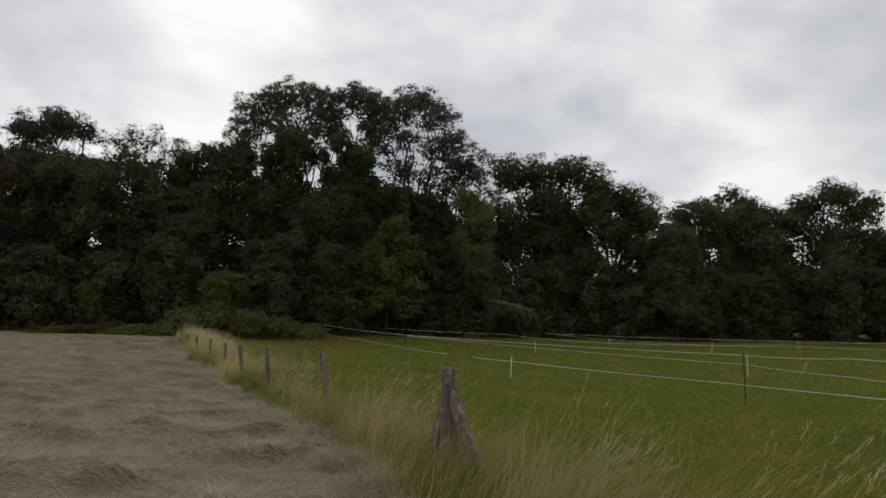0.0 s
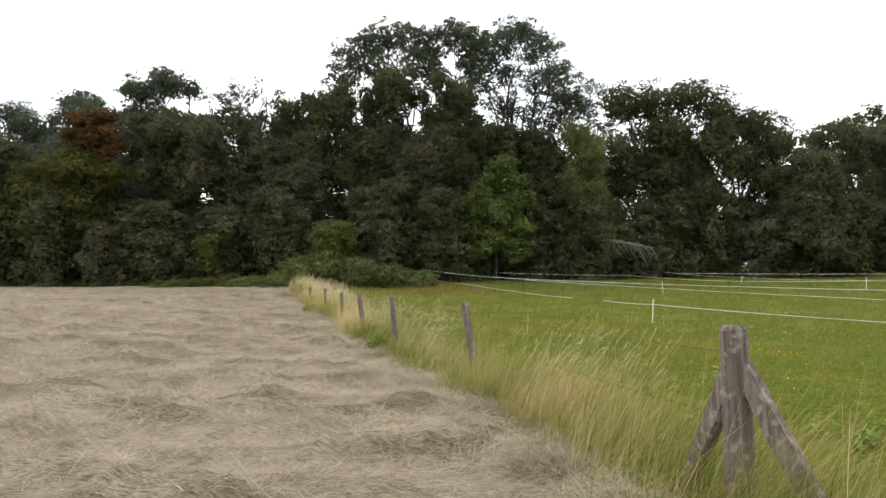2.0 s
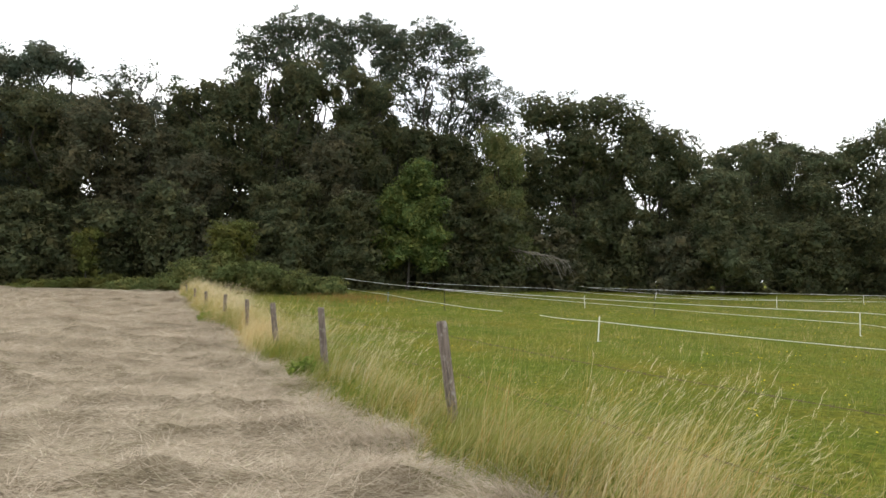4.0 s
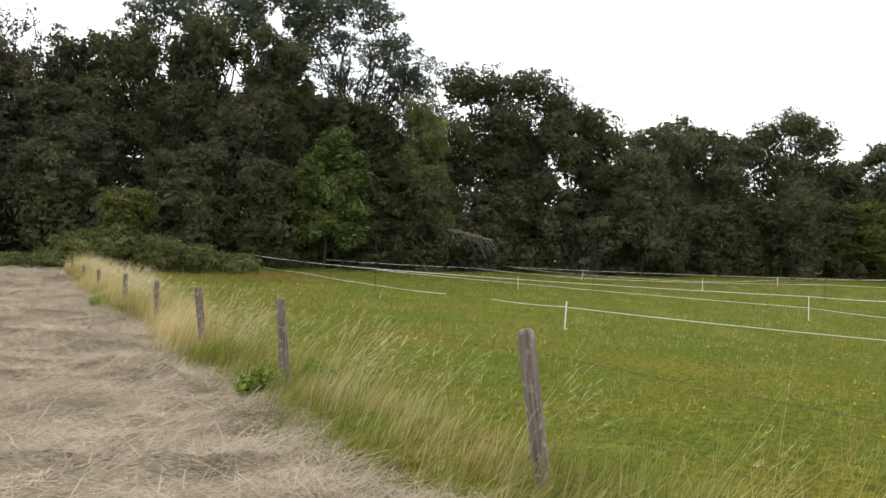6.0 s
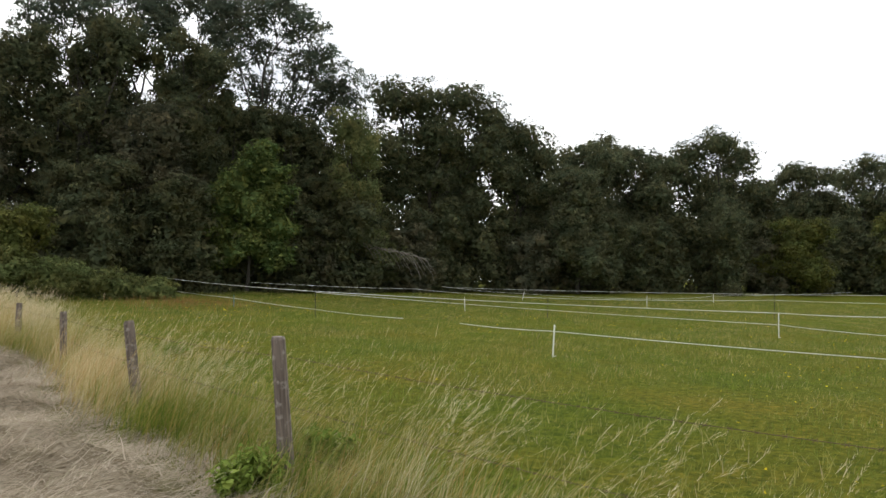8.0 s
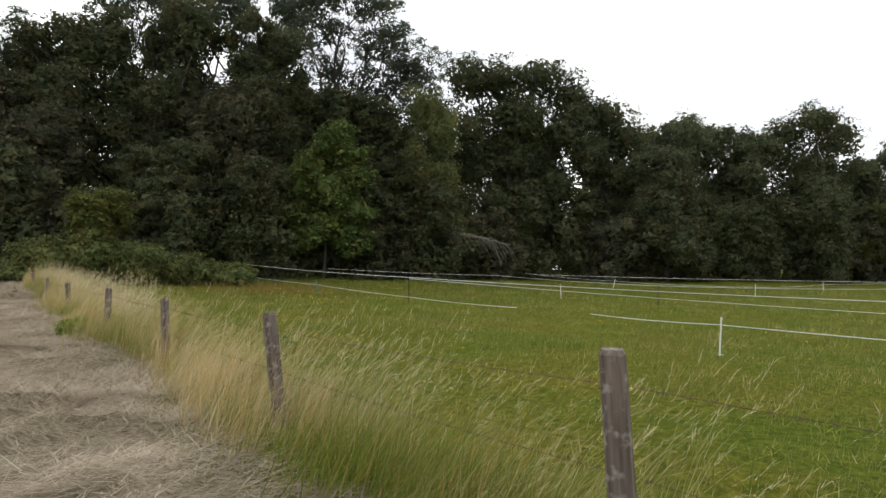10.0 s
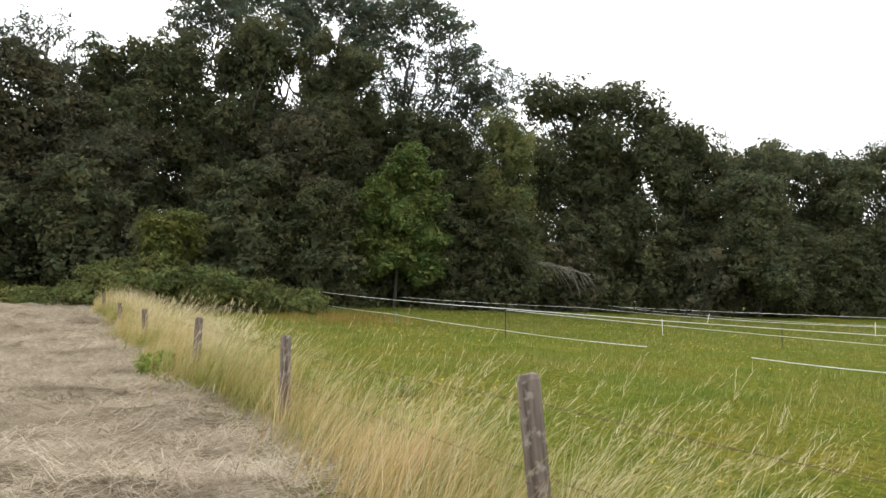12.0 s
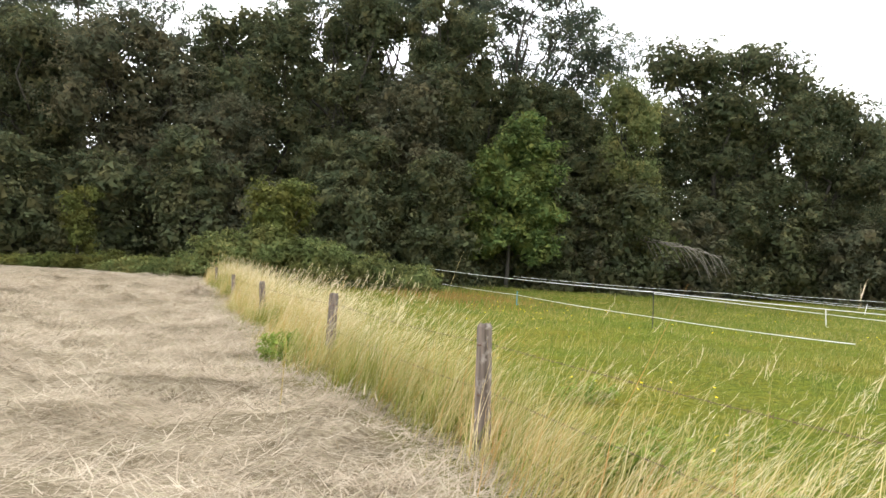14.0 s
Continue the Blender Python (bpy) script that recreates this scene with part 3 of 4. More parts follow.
# a clear green sapling and a willow stand out of the edge
tree("sycamore_sapling", "bright green sycamore sapling with large fresh leaves", "tree", -4.7, 56.6,
     [(1.0, 0, 9.2, 0.7, 0.7, 0.9), (0.3, 0, 8.2, 1.1, 0.9, 1.0), (1.4, 0, 7.7, 1.0, 0.9, 1.0), (-0.7, 0, 7.0, 1.3, 1.1, 1.1), (1.5, 0, 6.4, 1.3, 1.2, 1.1), (-1.6, 0, 5.8, 1.2, 1.2, 1.2),
      (0.4, -0.4, 5.6, 1.6, 1.3, 1.3), (-1.8, 0, 4.4, 1.2, 1.2, 1.1), (1.7, 0, 4.4, 1.3, 1.2, 1.2), (0.0, 0, 3.6, 1.7, 1.3, 1.2), (1.4, 0, 2.6, 1.4, 1.2, 1.0), (-1.2, 0, 2.6, 1.4, 1.2, 1.0)],
     9000, LEAF_BRIGHT, 0.36, 0.12, 0.4, 53, 4, puff=0.6, core=0.3)
tree("willow_tree", "pale green willow with thin hanging sprays", "tree", 2.6, 59.6,
     [(-0.4, 0, 11.6, 1.5, 1.4, 1.6), (0.8, 0, 10.4, 1.4, 1.4, 1.8), (-0.9, 0, 8.2, 1.2, 1.3, 1.9), (0.9, 0, 6.8, 1.3, 1.3, 1.9), (-0.2, 0, 4.6, 1.5, 1.4, 1.9), (1.8, 0, 3.0, 1.8, 1.4, 1.3)],
     8500, LEAF_WILLOW, 0.21, 0.2, 0.5, 54, 9, droop=0.25)
# the western side of the wood
tree("ash_tree", "thin airy tree with twigs against the sky", "tree", -28.5, 64.0,
     [(-2.0, 0, 17.3, 1.7, 1.6, 1.2), (0.2, 0, 18.3, 1.9, 1.6, 1.1), (2.0, 0, 17.0, 1.6, 1.6, 1.2), (-1.0, 0, 15.4, 1.8, 1.6, 1.2), (1.4, 0, 14.8, 1.8, 1.6, 1.2)],
     5000, LEAF_ASH, 0.24, 0.3, 0.62, 61, 14, core=0.0)
wood_tree("tall leafy tree in the wood behind the hay field", -40.0, 66.5, 12.5, 23.6, 18000, LEAF_ASH, 62, 5.0)
wood_tree("tall leafy tree in the wood behind the hay field", -48.0, 67.0, 10.0, 22.2, 11000, LEAF_ASH, 63, 5.0)
wood_tree("tall leafy tree in the wood behind the hay field", -56.5, 66.0, 12.0, 21.5, 11000, LEAF_ASH, 64, 4.0)
wood_tree("tall leafy tree in the wood behind the hay field", -64.0, 62.0, 11.0, 19.0, 9000, LEAF_DARK, 65, 3.0)
wood_tree("dense olive tree at the hay field's edge", -27.0, 58.0, 9.0, 16.4, 16000, LEAF_BROWN, 66, 1.5)
wood_tree("dense olive tree at the hay field's edge", -33.0, 59.0, 9.0, 17.6, 15000, LEAF_DARK, 67, 1.5)
wood_tree("maple turning yellow and russet at the top", -39.5, 53.5, 11.5, 12.6, 14000, LEAF_YELLOW, 68, 3.0, 8.0)
wood_tree("russet-leaved maple crown among green trees", -38.6, 55.0, 6.0, 16.0, 5000, LEAF_ORANGE, 69, 11.0, 4.0, 5)
wood_tree("dense olive tree at the hay field's edge", -50.0, 56.0, 11.0, 15.0, 12000, LEAF_DARK, 70, 1.0)
wood_tree("dense olive tree at the hay field's edge", -60.0, 52.0, 11.0, 15.0, 9000, LEAF_DARK, 71, 1.0)
wood_tree("dense olive tree at the hay field's edge", -21.5, 57.0, 7.0, 11.5, 11000, LEAF_BROWN, 72, 0.8)
wood_tree("small yellow-green bush beside the fence end", -15.3, 47.8, 3.1, 5.2, 5000, LEAF_BUSH, 73, 0.8, 3.6, name="bush", category="bush", size=0.2, puff=0.5)
wood_tree("slim pale green bush at the hay field's edge", -26.0, 51.0, 1.9, 5.2, 2000, LEAF_BUSH, 74, 0.8, 1.5, 5, name="bush", category="bush", size=0.18, puff=0.4)

# understorey along the foot of the wood, dense to the ground
kinds = []
for i, (w, h, leaf) in enumerate(((6.5, 6.0, LEAF_DARK), (7.5, 7.5, LEAF_DARK), (6.0, 5.0, LEAF_BROWN), (8.0, 6.6, LEAF_DARK))):
    kinds.append(tree("shrub", "dark dense shrub at the foot of the wood", "shrub", 0, 0, mound_lobes(80 + i, w, 5.0, -0.6, h, 8), 2900, leaf, 0.29, 0.09, 0.3, 80 + i, 1, group="understorey", core=0.4))
spots = [(-68, 50), (-62, 50.5), (-56, 51), (-50.5, 51.2), (-45, 51.5), (-40, 51.5), (-35, 52), (-30.5, 52.5), (-26, 53.5), (-21.5, 53.5), (-17.5, 53.5), (-13, 54.5), (-8.5, 56), (-4, 58.8), (0, 60), (4.5, 61.5),
         (9, 62.0), (13.5, 62), (18, 62), (22.5, 62.8), (27.5, 63.5), (32, 64.5), (37, 65), (42.5, 66), (48, 66), (53.5, 67), (59, 68), (65, 69), (71, 70), (78, 71)]
spots += [(6.6, 60.3), (2.0, 58.9)]
spots += [(-70 + 6.2 * i, 60 + 0.07 * abs(6.2 * i - 60) + 1.3 * math.sin(i * 2.1)) for i in range(25)]
for i, (x, y) in enumerate(spots):
    m = Matrix.Translation((x, y, float(lie(x, y)) - 0.1)) @ Matrix.Rotation(i * 2.4, 4, "Z")
    if i < 4:
        kinds[i].matrix_basis = m
    else:
        copy_thing(kinds[i % 4], m)
# darker trees deep in the wood
deep = tree("tree", "dark tree deep in the wood", "tree", -30, 76, mound_lobes(95, 13, 8, -0.5, 15.5, 10), 4500, LEAF_DARK, 0.75, 0.3, 0.4, 95, 2, group="deep wood")
for i, x in enumerate((-75, -64, -53, -42, -19, -8, 3, 14, 25, 36, 47, 58, 69, 80)):
    y = 75 + 3 * math.sin(i * 1.7)
    copy_thing(deep, Matrix.Translation((x, y, float(lie(x, y)))) @ Matrix.Rotation(i * 1.9, 4, "Z") @ Matrix.Scale(0.72 if x > -5 else 1.12, 4))

# the wood goes on behind
r = np.random.default_rng(99)
far_v, far_f = leaves(r, [(x, 100 + 2 * math.sin(x), 3.6, 6.5, 4, 4.2) for x in range(-170, 190, 8)], 14000, 1.3, puff=2.2, core=1.0)
far_v[:, 2] += 0.6
tagged(part("far_wood", mesh_from("far_wood", far_v, far_f), LEAF_DARK), "dark leafage of the wood further back", "wood", kind="stuff")

# bramble bank at the end of the fence
def thicket(x, y, lobes, count, seed, leaf=LEAF_BRAMBLE):
    return tree("bramble_thicket", "sprawling green bramble thicket at the end of the fence", "bramble", x, y, lobes, count, leaf, 0.15, 0.03, 0.3, seed, 6, group="brambles", puff=0.42)


thicket(-15.0, 46.8, [(-2.4, 0, 1.1, 1.5, 1.3, 1.1), (-0.6, 0.4, 1.5, 1.6, 1.4, 1.1), (1.6, 0.4, 1.0, 1.7, 1.4, 1.0), (3.8, 0.8, 0.6, 1.7, 1.4, 0.8), (5.6, 1.2, 0.4, 1.6, 1.4, 0.7)], 12000, 101)
thicket(-19.5, 48.4, [(-2.4, 0, 0.2, 1.9, 1.2, 0.6), (0.2, 0, 0.4, 1.9, 1.3, 0.7), (2.0, 0, 0.7, 1.6, 1.3, 0.9)], 8000, 102)
thicket(-25.5, 49.6, [(-2.8, 0, 0.1, 2.2, 1.2, 0.5), (0.2, 0, 0.2, 2.2, 1.2, 0.5), (2.6, 0, 0.2, 2.0, 1.2, 0.55)], 7000, 103, LEAF_BUSH)

# fallen branch with bare grey limbs
r = np.random.default_rng(120)
fallen = tagged(new("fallen_branch"), "bare grey fallen branches hanging at the wood's edge", "branch")
fallen.location = (4.4, 57.8, float(lie(4.4, 57.8)))
smooth(part("bough", mesh_from("bough", *bough(r, (-2.2, 0.4, 3.6), (3.2, -0.3, 2.4), 0.06, 0.02, 9, 0.05)), DEAD_WOOD, fallen))
for i in range(26):
    a = np.array([-2.1 + i * 0.19, 0.35 - i * 0.02, 3.62 - i * 0.045])
    reach = r.uniform(0.7, 2.0)
    b = a + np.array([reach * 0.5, r.uniform(-0.4, 0.3), r.uniform(0.0, 0.35)])
    c = a + np.array([reach, r.uniform(-0.6, 0.4), r.uniform(-1.9, -0.3)])
    t = np.linspace(0, 1, 8)[:, None]
    smooth(part("twig", mesh_from("twig", *tube((1 - t) ** 2 * a + 2 * t * (1 - t) * b + t * t * c + r.normal(0, 0.02, (8, 3)), np.linspace(0.026, 0.009, 8), 4)), DEAD_WOOD, fallen))
smooth(part("stem", mesh_from("stem", *bough(r, (-3.4, 1.6, -0.1), (-2.2, 0.4, 3.7), 0.10, 0.08, 6, 0.08)), BARK, fallen))


# ---- post and wire fence ----
def post_mesh(height, radius, seed):
    """A round, weathered stake: uneven sides, chamfered and split top."""
    r = np.random.default_rng(seed)
    bm = bmesh.new()
    sides, rings = 14, []
    ph = r.uniform(0, 6.28, 3)
    for z in (-0.3, 0.0, 0.12, 0.3, 0.5, 0.7, 0.85, 0.95, 1.0):
        h = z * height if z > 0 else z
        ring = []
        for i in range(sides):
            a = 2 * math.pi * i / sides
            k = radius * (1 + 0.06 * math.sin(2 * a + ph[0] + z * 2) + 0.04 * math.sin(3 * a + ph[1] - z * 3) + r.uniform(-0.025, 0.025)) * (1.06 - 0.1 * z)
            ring.append(bm.verts.new((k * math.cos(a), k * math.sin(a), h + (r.uniform(-0.008, 0.006) if z == 1.0 else 0))))
        rings.append(ring)
    inner = [bm.verts.new((v.co.x * 0.8, v.co.y * 0.8, v.co.z + 0.022 + r.uniform(-0.006, 0.006))) for v in rings[-1]]
    rings.append(inner)
    for a, b in zip(rings, rings[1:]):
        for i in range(sides):
            bm.faces.new((a[i], a[(i + 1) % sides], b[(i + 1) % sides], b[i]))
    bm.faces.new(inner)
    return bm


WIRES = (0.25, 0.55, 0.88)


def fence_post(x, y, top, lean_x, lean_y, radius, seed, label):
    base = float(lie(x, y)) - 0.02
    h = top - base
    x, y = x - h * math.sin(radians(lean_x)), y + h * math.sin(radians(lean_y))
    thing = tagged(new("fence_post"), label, "fence post", "posts of the wire fence")
    thing.matrix_basis = pose(x, y, base, lean_y, lean_x, 0) @ pose(0, 0, 0, 0, 0, seed * 47)
    part("stake", post_mesh(h, radius, seed), POST_WOOD, thing)
    for k in WIRES:
        bm = bmesh.new()
        bmesh.ops.create_cube(bm, size=1.0, matrix=Matrix.Translation((radius * 0.98, 0, k * h)) @ Matrix.Diagonal((0.012, 0.03, 0.012, 1)))
        bmesh.ops.bevel(bm, geom=bm.edges[:], offset=0.003, segments=1, affect="EDGES")
        part("staple", bm, STEEL, thing)
    return thing


POSTS = [(0.05, 6.24, 1.07, 0.0, 0, 0.075), (-2.12, 12.15, 0.99, -7, 1, 0.058), (-4.0, 15.75, 1.00, -4, 1, 0.055), (-5.54, 18.93, 0.98, -6, 0, 0.056), (-7.1, 22.6, 0.96, -1, 0, 0.056),
         (-8.75, 26.1, 1.02, 2, 0, 0.055), (-11.0, 30.9, 1.05, -3, 0, 0.055), (-13.25, 36.0, 1.12, -3, 0, 0.055), (-15.5, 41.0, 1.30, -3, 0, 0.055)]
tops = []
for i, (x, y, top, lx, ly, rad) in enumerate(POSTS):
    label = "thick weathered straining post with two wooden struts" if i == 0 else "weathered round wooden stake in long grass"
    p = fence_post(x, y, top, lx, ly, rad, i + 1, label)
    tops.append(p)
    if i == 0:
        for dx, dy, reach in ((0.42, -0.62, 0.84), (-0.26, 0.62, 0.80)):
            bm = bmesh.new()
            foot, head = Vector((dx, dy, -0.12)), Vector((dx * 0.06, dy * 0.06, (top - float(lie(x, y))) * reach))
            bmesh.ops.create_cube(bm, size=1.0)
            for v in bm.verts:
                v.co = Vector((v.co.x * 0.115, v.co.y * 0.075, v.co.z * (head - foot).length))
            bmesh.ops.subdivide_edges(bm, edges=[e for e in bm.edges if abs(e.verts[0].co.z - e.verts[1].co.z) > 0.3], cuts=7)
            for v in bm.verts:
                v.co.x += random.uniform(-0.006, 0.006)
                v.co.y += random.uniform(-0.005, 0.005)
            bmesh.ops.bevel(bm, geom=[e for e in bm.edges if e.calc_face_angle(0) > 0.8], offset=0.009, segments=2, affect="EDGES")
            bm.transform(Matrix.Translation((foot + head) / 2) @ (head - foot).to_track_quat("Z", "X").to_matrix().to_4x4())
            bm.transform(pose(0, 0, 0, 0, 0, -47))
            part("strut", bm, POST_WOOD, p)


def wire_mesh(pts, radius, sides=5):
    return mesh_from("strand", *tube(pts, [radius] * len(pts), sides))


for k in WIRES:
    line = []
    for (x, y, top, lx, ly, rad), (x2, y2, top2, lx2, ly2, rad2) in zip(POSTS, POSTS[1:]):
        for t in np.linspace(0, 1, 9)[:-1]:
            a, b = float(lie(x, y)), float(lie(x2, y2))
            z = (a + k * (top - a)) * (1 - t) + (b + k * (top2 - b)) * t - 0.10 * t * (1 - t)
            s0, s1 = (k - 1) * (top - a) * math.sin(radians(lx)) + rad, (k - 1) * (top2 - b) * math.sin(radians(lx2)) + rad2
            line.append((x + (x2 - x) * t + s0 * (1 - t) + s1 * t, y + (y2 - y) * t, z))
    wire = tagged(new("barbed_wire"), "thin rusty barbed wire stapled to the wooden stakes", "wire", "fence wires")
    smooth(part("strand", wire_mesh(line, 0.0014), WIRE, wire))
    barbs = []
    for a, b in zip(line, line[1:]):
        a, b = np.array(a), np.array(b)
        for t in np.arange(0.06, 1, 0.2):
            c = a + (b - a) * t
            barbs.append(tube([c + (-0.010, 0.003, -0.008), c + (0.010, -0.003, 0.008)], [0.0012, 0.0012], 3))
            barbs.append(tube([c + (-0.008, 0.006, 0.008), c + (0.008, -0.002, -0.008)], [0.0012, 0.0012], 3))
    part("barbing", mesh_from("barbing", *gathered(barbs)), WIRE, wire)["kind"] = "stuff"


# ---- electric fence in the pasture ----
def stake(x, y, top, kind, lean=0.0):
    """A step-in fence stake with its foot rest and tape lugs."""
    mat, word = {"white": (PLASTIC_WHITE, "white plastic"), "black": (PLASTIC_BLACK, "thin black plastic"), "blue": (PLASTIC_BLUE, "blue plastic")}[kind]
    base = float(surface(x, y)) - 0.06
    h = top - base
    thing = tagged(new("electric_fence_stake"), word + " step-in stake of an electric fence", "fence stake", "electric fence stakes")
    thing.matrix_basis = pose(x, y, base, 0, lean, 0)
    w = 0.022 if kind == "white" else 0.018
    bm = bmesh.new()
    bmesh.ops.create_cube(bm, size=1.0, matrix=Matrix.Translation((0, 0, h / 2 - 0.05)) @ Matrix.Diagonal((w * 1.5, w, h + 0.1, 1)))
    bmesh.ops.bevel(bm, geom=bm.edges[:], offset=w * 0.28, segments=2, affect="EDGES")
    part("shaft", bm, mat, thing)
    for k in (0.45, 0.72, 0.95):
        bm = bmesh.new()
        bmesh.ops.create_cube(bm, size=1.0, matrix=Matrix.Translation((w, 0, k * h)) @ Matrix.Rotation(0.5, 4, "Y") @ Matrix.Diagonal((0.035, 0.014, 0.012, 1)))
        bmesh.ops.bevel(bm, geom=bm.edges[:], offset=0.003, segments=1, affect="EDGES")
        part("lug", bm, mat, thing)
    bm = bmesh.new()
    bmesh.ops.create_cube(bm, size=1.0, matrix=Matrix.Translation((w * 2, 0, 0.08)) @ Matrix.Diagonal((0.08, 0.02, 0.014, 1)))
    bmesh.ops.bevel(bm, geom=bm.edges[:], offset=0.004, segments=1, affect="EDGES")
    part("foot_rest", bm, mat, thing)
    return thing


for s in [(2.44, 25.2, 0.41, "white", 4), (5.7, 42.7, 0.66, "white", -2), (13.4, 30.6, 0.26, "white", 1), (18.0, 46.4, 0.50, "white", 2), (26.5, 51.7, 0.50, "white", 0), (12.4, 52.0, 0.74, "white", 14),
          (-2.0, 36.9, 1.10, "black", 0), (8.2, 38.5, 0.68, "black", 1), (20.0, 38.4, 0.72, "black", 1), (-5.15, 43.6, 0.86, "blue", 0), (4.4, 48.5, 1.05, "black", 0), (15.4, 48.1, 0.40, "black", 0), (-9.1, 52.9, 1.75, "black", 0), (8.05, 18.6, 0.81, "black", 0)]:
    stake(*s)


def tape(points, width, sag=0.05, twist=0.0, label="white electric fence tape strung between stakes"):
    """A flat woven tape that hangs between its stakes."""
    vs, fs = [], []
    for a, b in zip(points, points[1:]):
        a, b = np.array(a, float), np.array(b, float)
        n = max(4, int(np.linalg.norm(b - a) / 0.8))
        for i in range(n + 1):
            t = i / n
            c = a + (b - a) * t - np.array([0, 0, 4 * sag * t * (1 - t)])
            ang = twist * math.sin(t * math.pi) + 0.25 * math.sin(7 * t + a[0])
            way = (b - a) / np.linalg.norm(b - a)
            flat = np.cross(way, (0, 0, 1))
            up = np.array([0, 0, 1]) * math.cos(ang) + flat * math.sin(ang)
            thick = np.cross(way, up) * 0.0012
            base = len(vs)
            vs += [c + up * width / 2 + thick, c - up * width / 2 + thick, c - up * width / 2 - thick, c + up * width / 2 - thick]
            if i:
                p = base - 4
                fs += [(p + j, p + (j + 1) % 4, base + (j + 1) % 4, base + j) for j in range(4)]
    ob = part("fence_tape", mesh_from("fence_tape", np.array(vs), np.array(fs)), TAPE)
    return tagged(ob, label, "fence tape", "electric fence tapes")


tape([(-9.1, 52.9, 1.05), (-5.15, 43.6, 0.72), (-2.0, 36.9, 0.40), (0.2, 31.2, 0.30)], 0.015, 0.03)
tape([(1.2, 28.5, 0.28), (2.44, 25.2, 0.26), (7.7, 19.1, -0.05), (13.0, 13.0, -0.3)], 0.015, 0.03)
tape([(-9.1, 52.9, 1.71), (-2.0, 36.9, 1.08), (13.44, 30.6, 0.25), (14.9, 25.4, 0.33), (16.5, 19.0, 0.4)], 0.019, 0.06)
tape([(-2.0, 36.9, 1.04), (13.44, 30.6, -0.16), (14.9, 25.4, -0.33), (16.5, 19.0, -0.5)], 0.014, 0.05)
tape([(-4.5, 54.5, 1.45), (4.4, 48.5, 1.02), (8.2, 38.5, 0.66), (20.0, 38.4, 0.42), (34.0, 34.0, 0.0)], 0.014, 0.05)
tape([(9.0, 55.5, 1.0), (20.0, 38.4, 0.70), (36.0, 40.0, 0.5)], 0.016, 0.05)
tape([(8.0, 55.5, 1.1), (12.4, 52.0, 0.62), (18.0, 46.4, 0.32), (26.5, 51.7, 0.30), (45.0, 58.0, 0.3)], 0.014, 0.06)


# ---- hay and grass ----
def scatter(r, n, x0, x1, y0, y1, power=1.7):
    """Random places, thicker towards y0."""
    return r.uniform(x0, x1, n), y0 + (y1 - y0) * r.random(n) ** power


def blades(r, x, y, z, length, width, lean, droop, azimuth, segs=2):
    """Bent, tapering blades of grass. lean: radians from upright; azimuth: the way they lean."""
    n = len(x)
    dx, dy = np.cos(azimuth), np.sin(azimuth)
    face = azimuth + np.pi / 2 + r.normal(0, 0.6, n)
    wx, wy = np.cos(face), np.sin(face)
    rows = []
    px, pz = np.zeros(n), np.zeros(n)
    for i in range(segs + 1):
        w = width * (1 - 0.85 * i / segs) / 2
        cx, cy, cz = x + dx * px, y + dy * px, z + pz
        rows.append(np.stack([cx - wx * w, cy - wy * w, cz], 1))
        rows.append(np.stack([cx + wx * w, cy + wy * w, cz], 1))
        a = lean + droop * (i + 0.5) / segs
        px, pz = px + np.sin(a) * length / segs, pz + np.cos(a) * length / segs
    v = np.stack(rows, 1).reshape(-1, 3)
    k = 2 * (segs + 1)
    base = (np.arange(n) * k)[:, None]
    f = np.concatenate([base + np.array([2 * i, 2 * i + 1, 2 * i + 3, 2 * i + 2]) for i in range(segs)], 1).reshape(-1, 4)
    tip = np.stack([x + dx * px, y + dy * px, z + pz], 1)
    return v, f, tip


def stuff(name, v, f, mat, label, category, bleach=None):
    me = mesh_from(name, v, f)
    if bleach is not None:
        me.attributes.new("bleach", "FLOAT", "POINT").data.foreach_set("value", bleach.ravel().astype(np.float32))
    return tagged(part(name, me, mat), label, category, kind="stuff")


r = np.random.default_rng(200)
# cut hay lying in loose swaths
n = 340000
y = 1.2 + 44 * r.random(n) ** 1.3
x = np.interp(y, FY, FX) + (hay_edge(y) + 0.25 * r.random(n) - 18 * r.random(n) ** 1.7) / 0.92
az = 0.3 + 1.3 * lumps(x, y, 0.7, 31) + r.normal(0, 0.8, n)
far = 1 + 0.035 * np.maximum(y - 6, 0)
v, f, _ = blades(r, x, y, surface(x, y) + r.uniform(0.0, 0.05, n), r.uniform(0.08, 0.34, n) * np.sqrt(far), 0.0048 * far * r.uniform(0.6, 1.4, n), r.normal(1.45, 0.12, n), r.normal(0.1, 0.2, n), az, 1)
v = v.reshape(-1, 4, 3)[:, :3].reshape(-1, 3)
stuff("cut_hay", v, np.arange(len(v)).reshape(-1, 3), HAY, "pale dry cut hay lying in loose swaths", "hay")
# raked tufts: strands combed together into arched wisps
m = 13000
ty = 1.2 + 40 * r.random(m) ** 1.2
tx = np.interp(ty, FY, FX) - 0.6 - 16 * r.random(m) ** 1.4
keep = (side(tx, ty) < hay_edge(ty)) & (r.random(m) < 0.14 + 1.3 * ridge(tx, ty))
tx, ty = tx[keep], ty[keep]
m, per = len(tx), 30
ta = np.where(r.random(m) < 0.5, 0.1, 3.2) + 0.7 * lumps(tx, ty, 1.6, 33) + r.normal(0, 0.4, m)
tw, tl, th = r.uniform(0.05, 0.2, m), r.uniform(0.25, 0.6, m), r.uniform(0.03, 0.17, m)
own = np.repeat(np.arange(m), per)
n = len(own)
along, across = r.normal(0, 0.45, n) * tl[own], r.normal(0, 1, n) * tw[own]
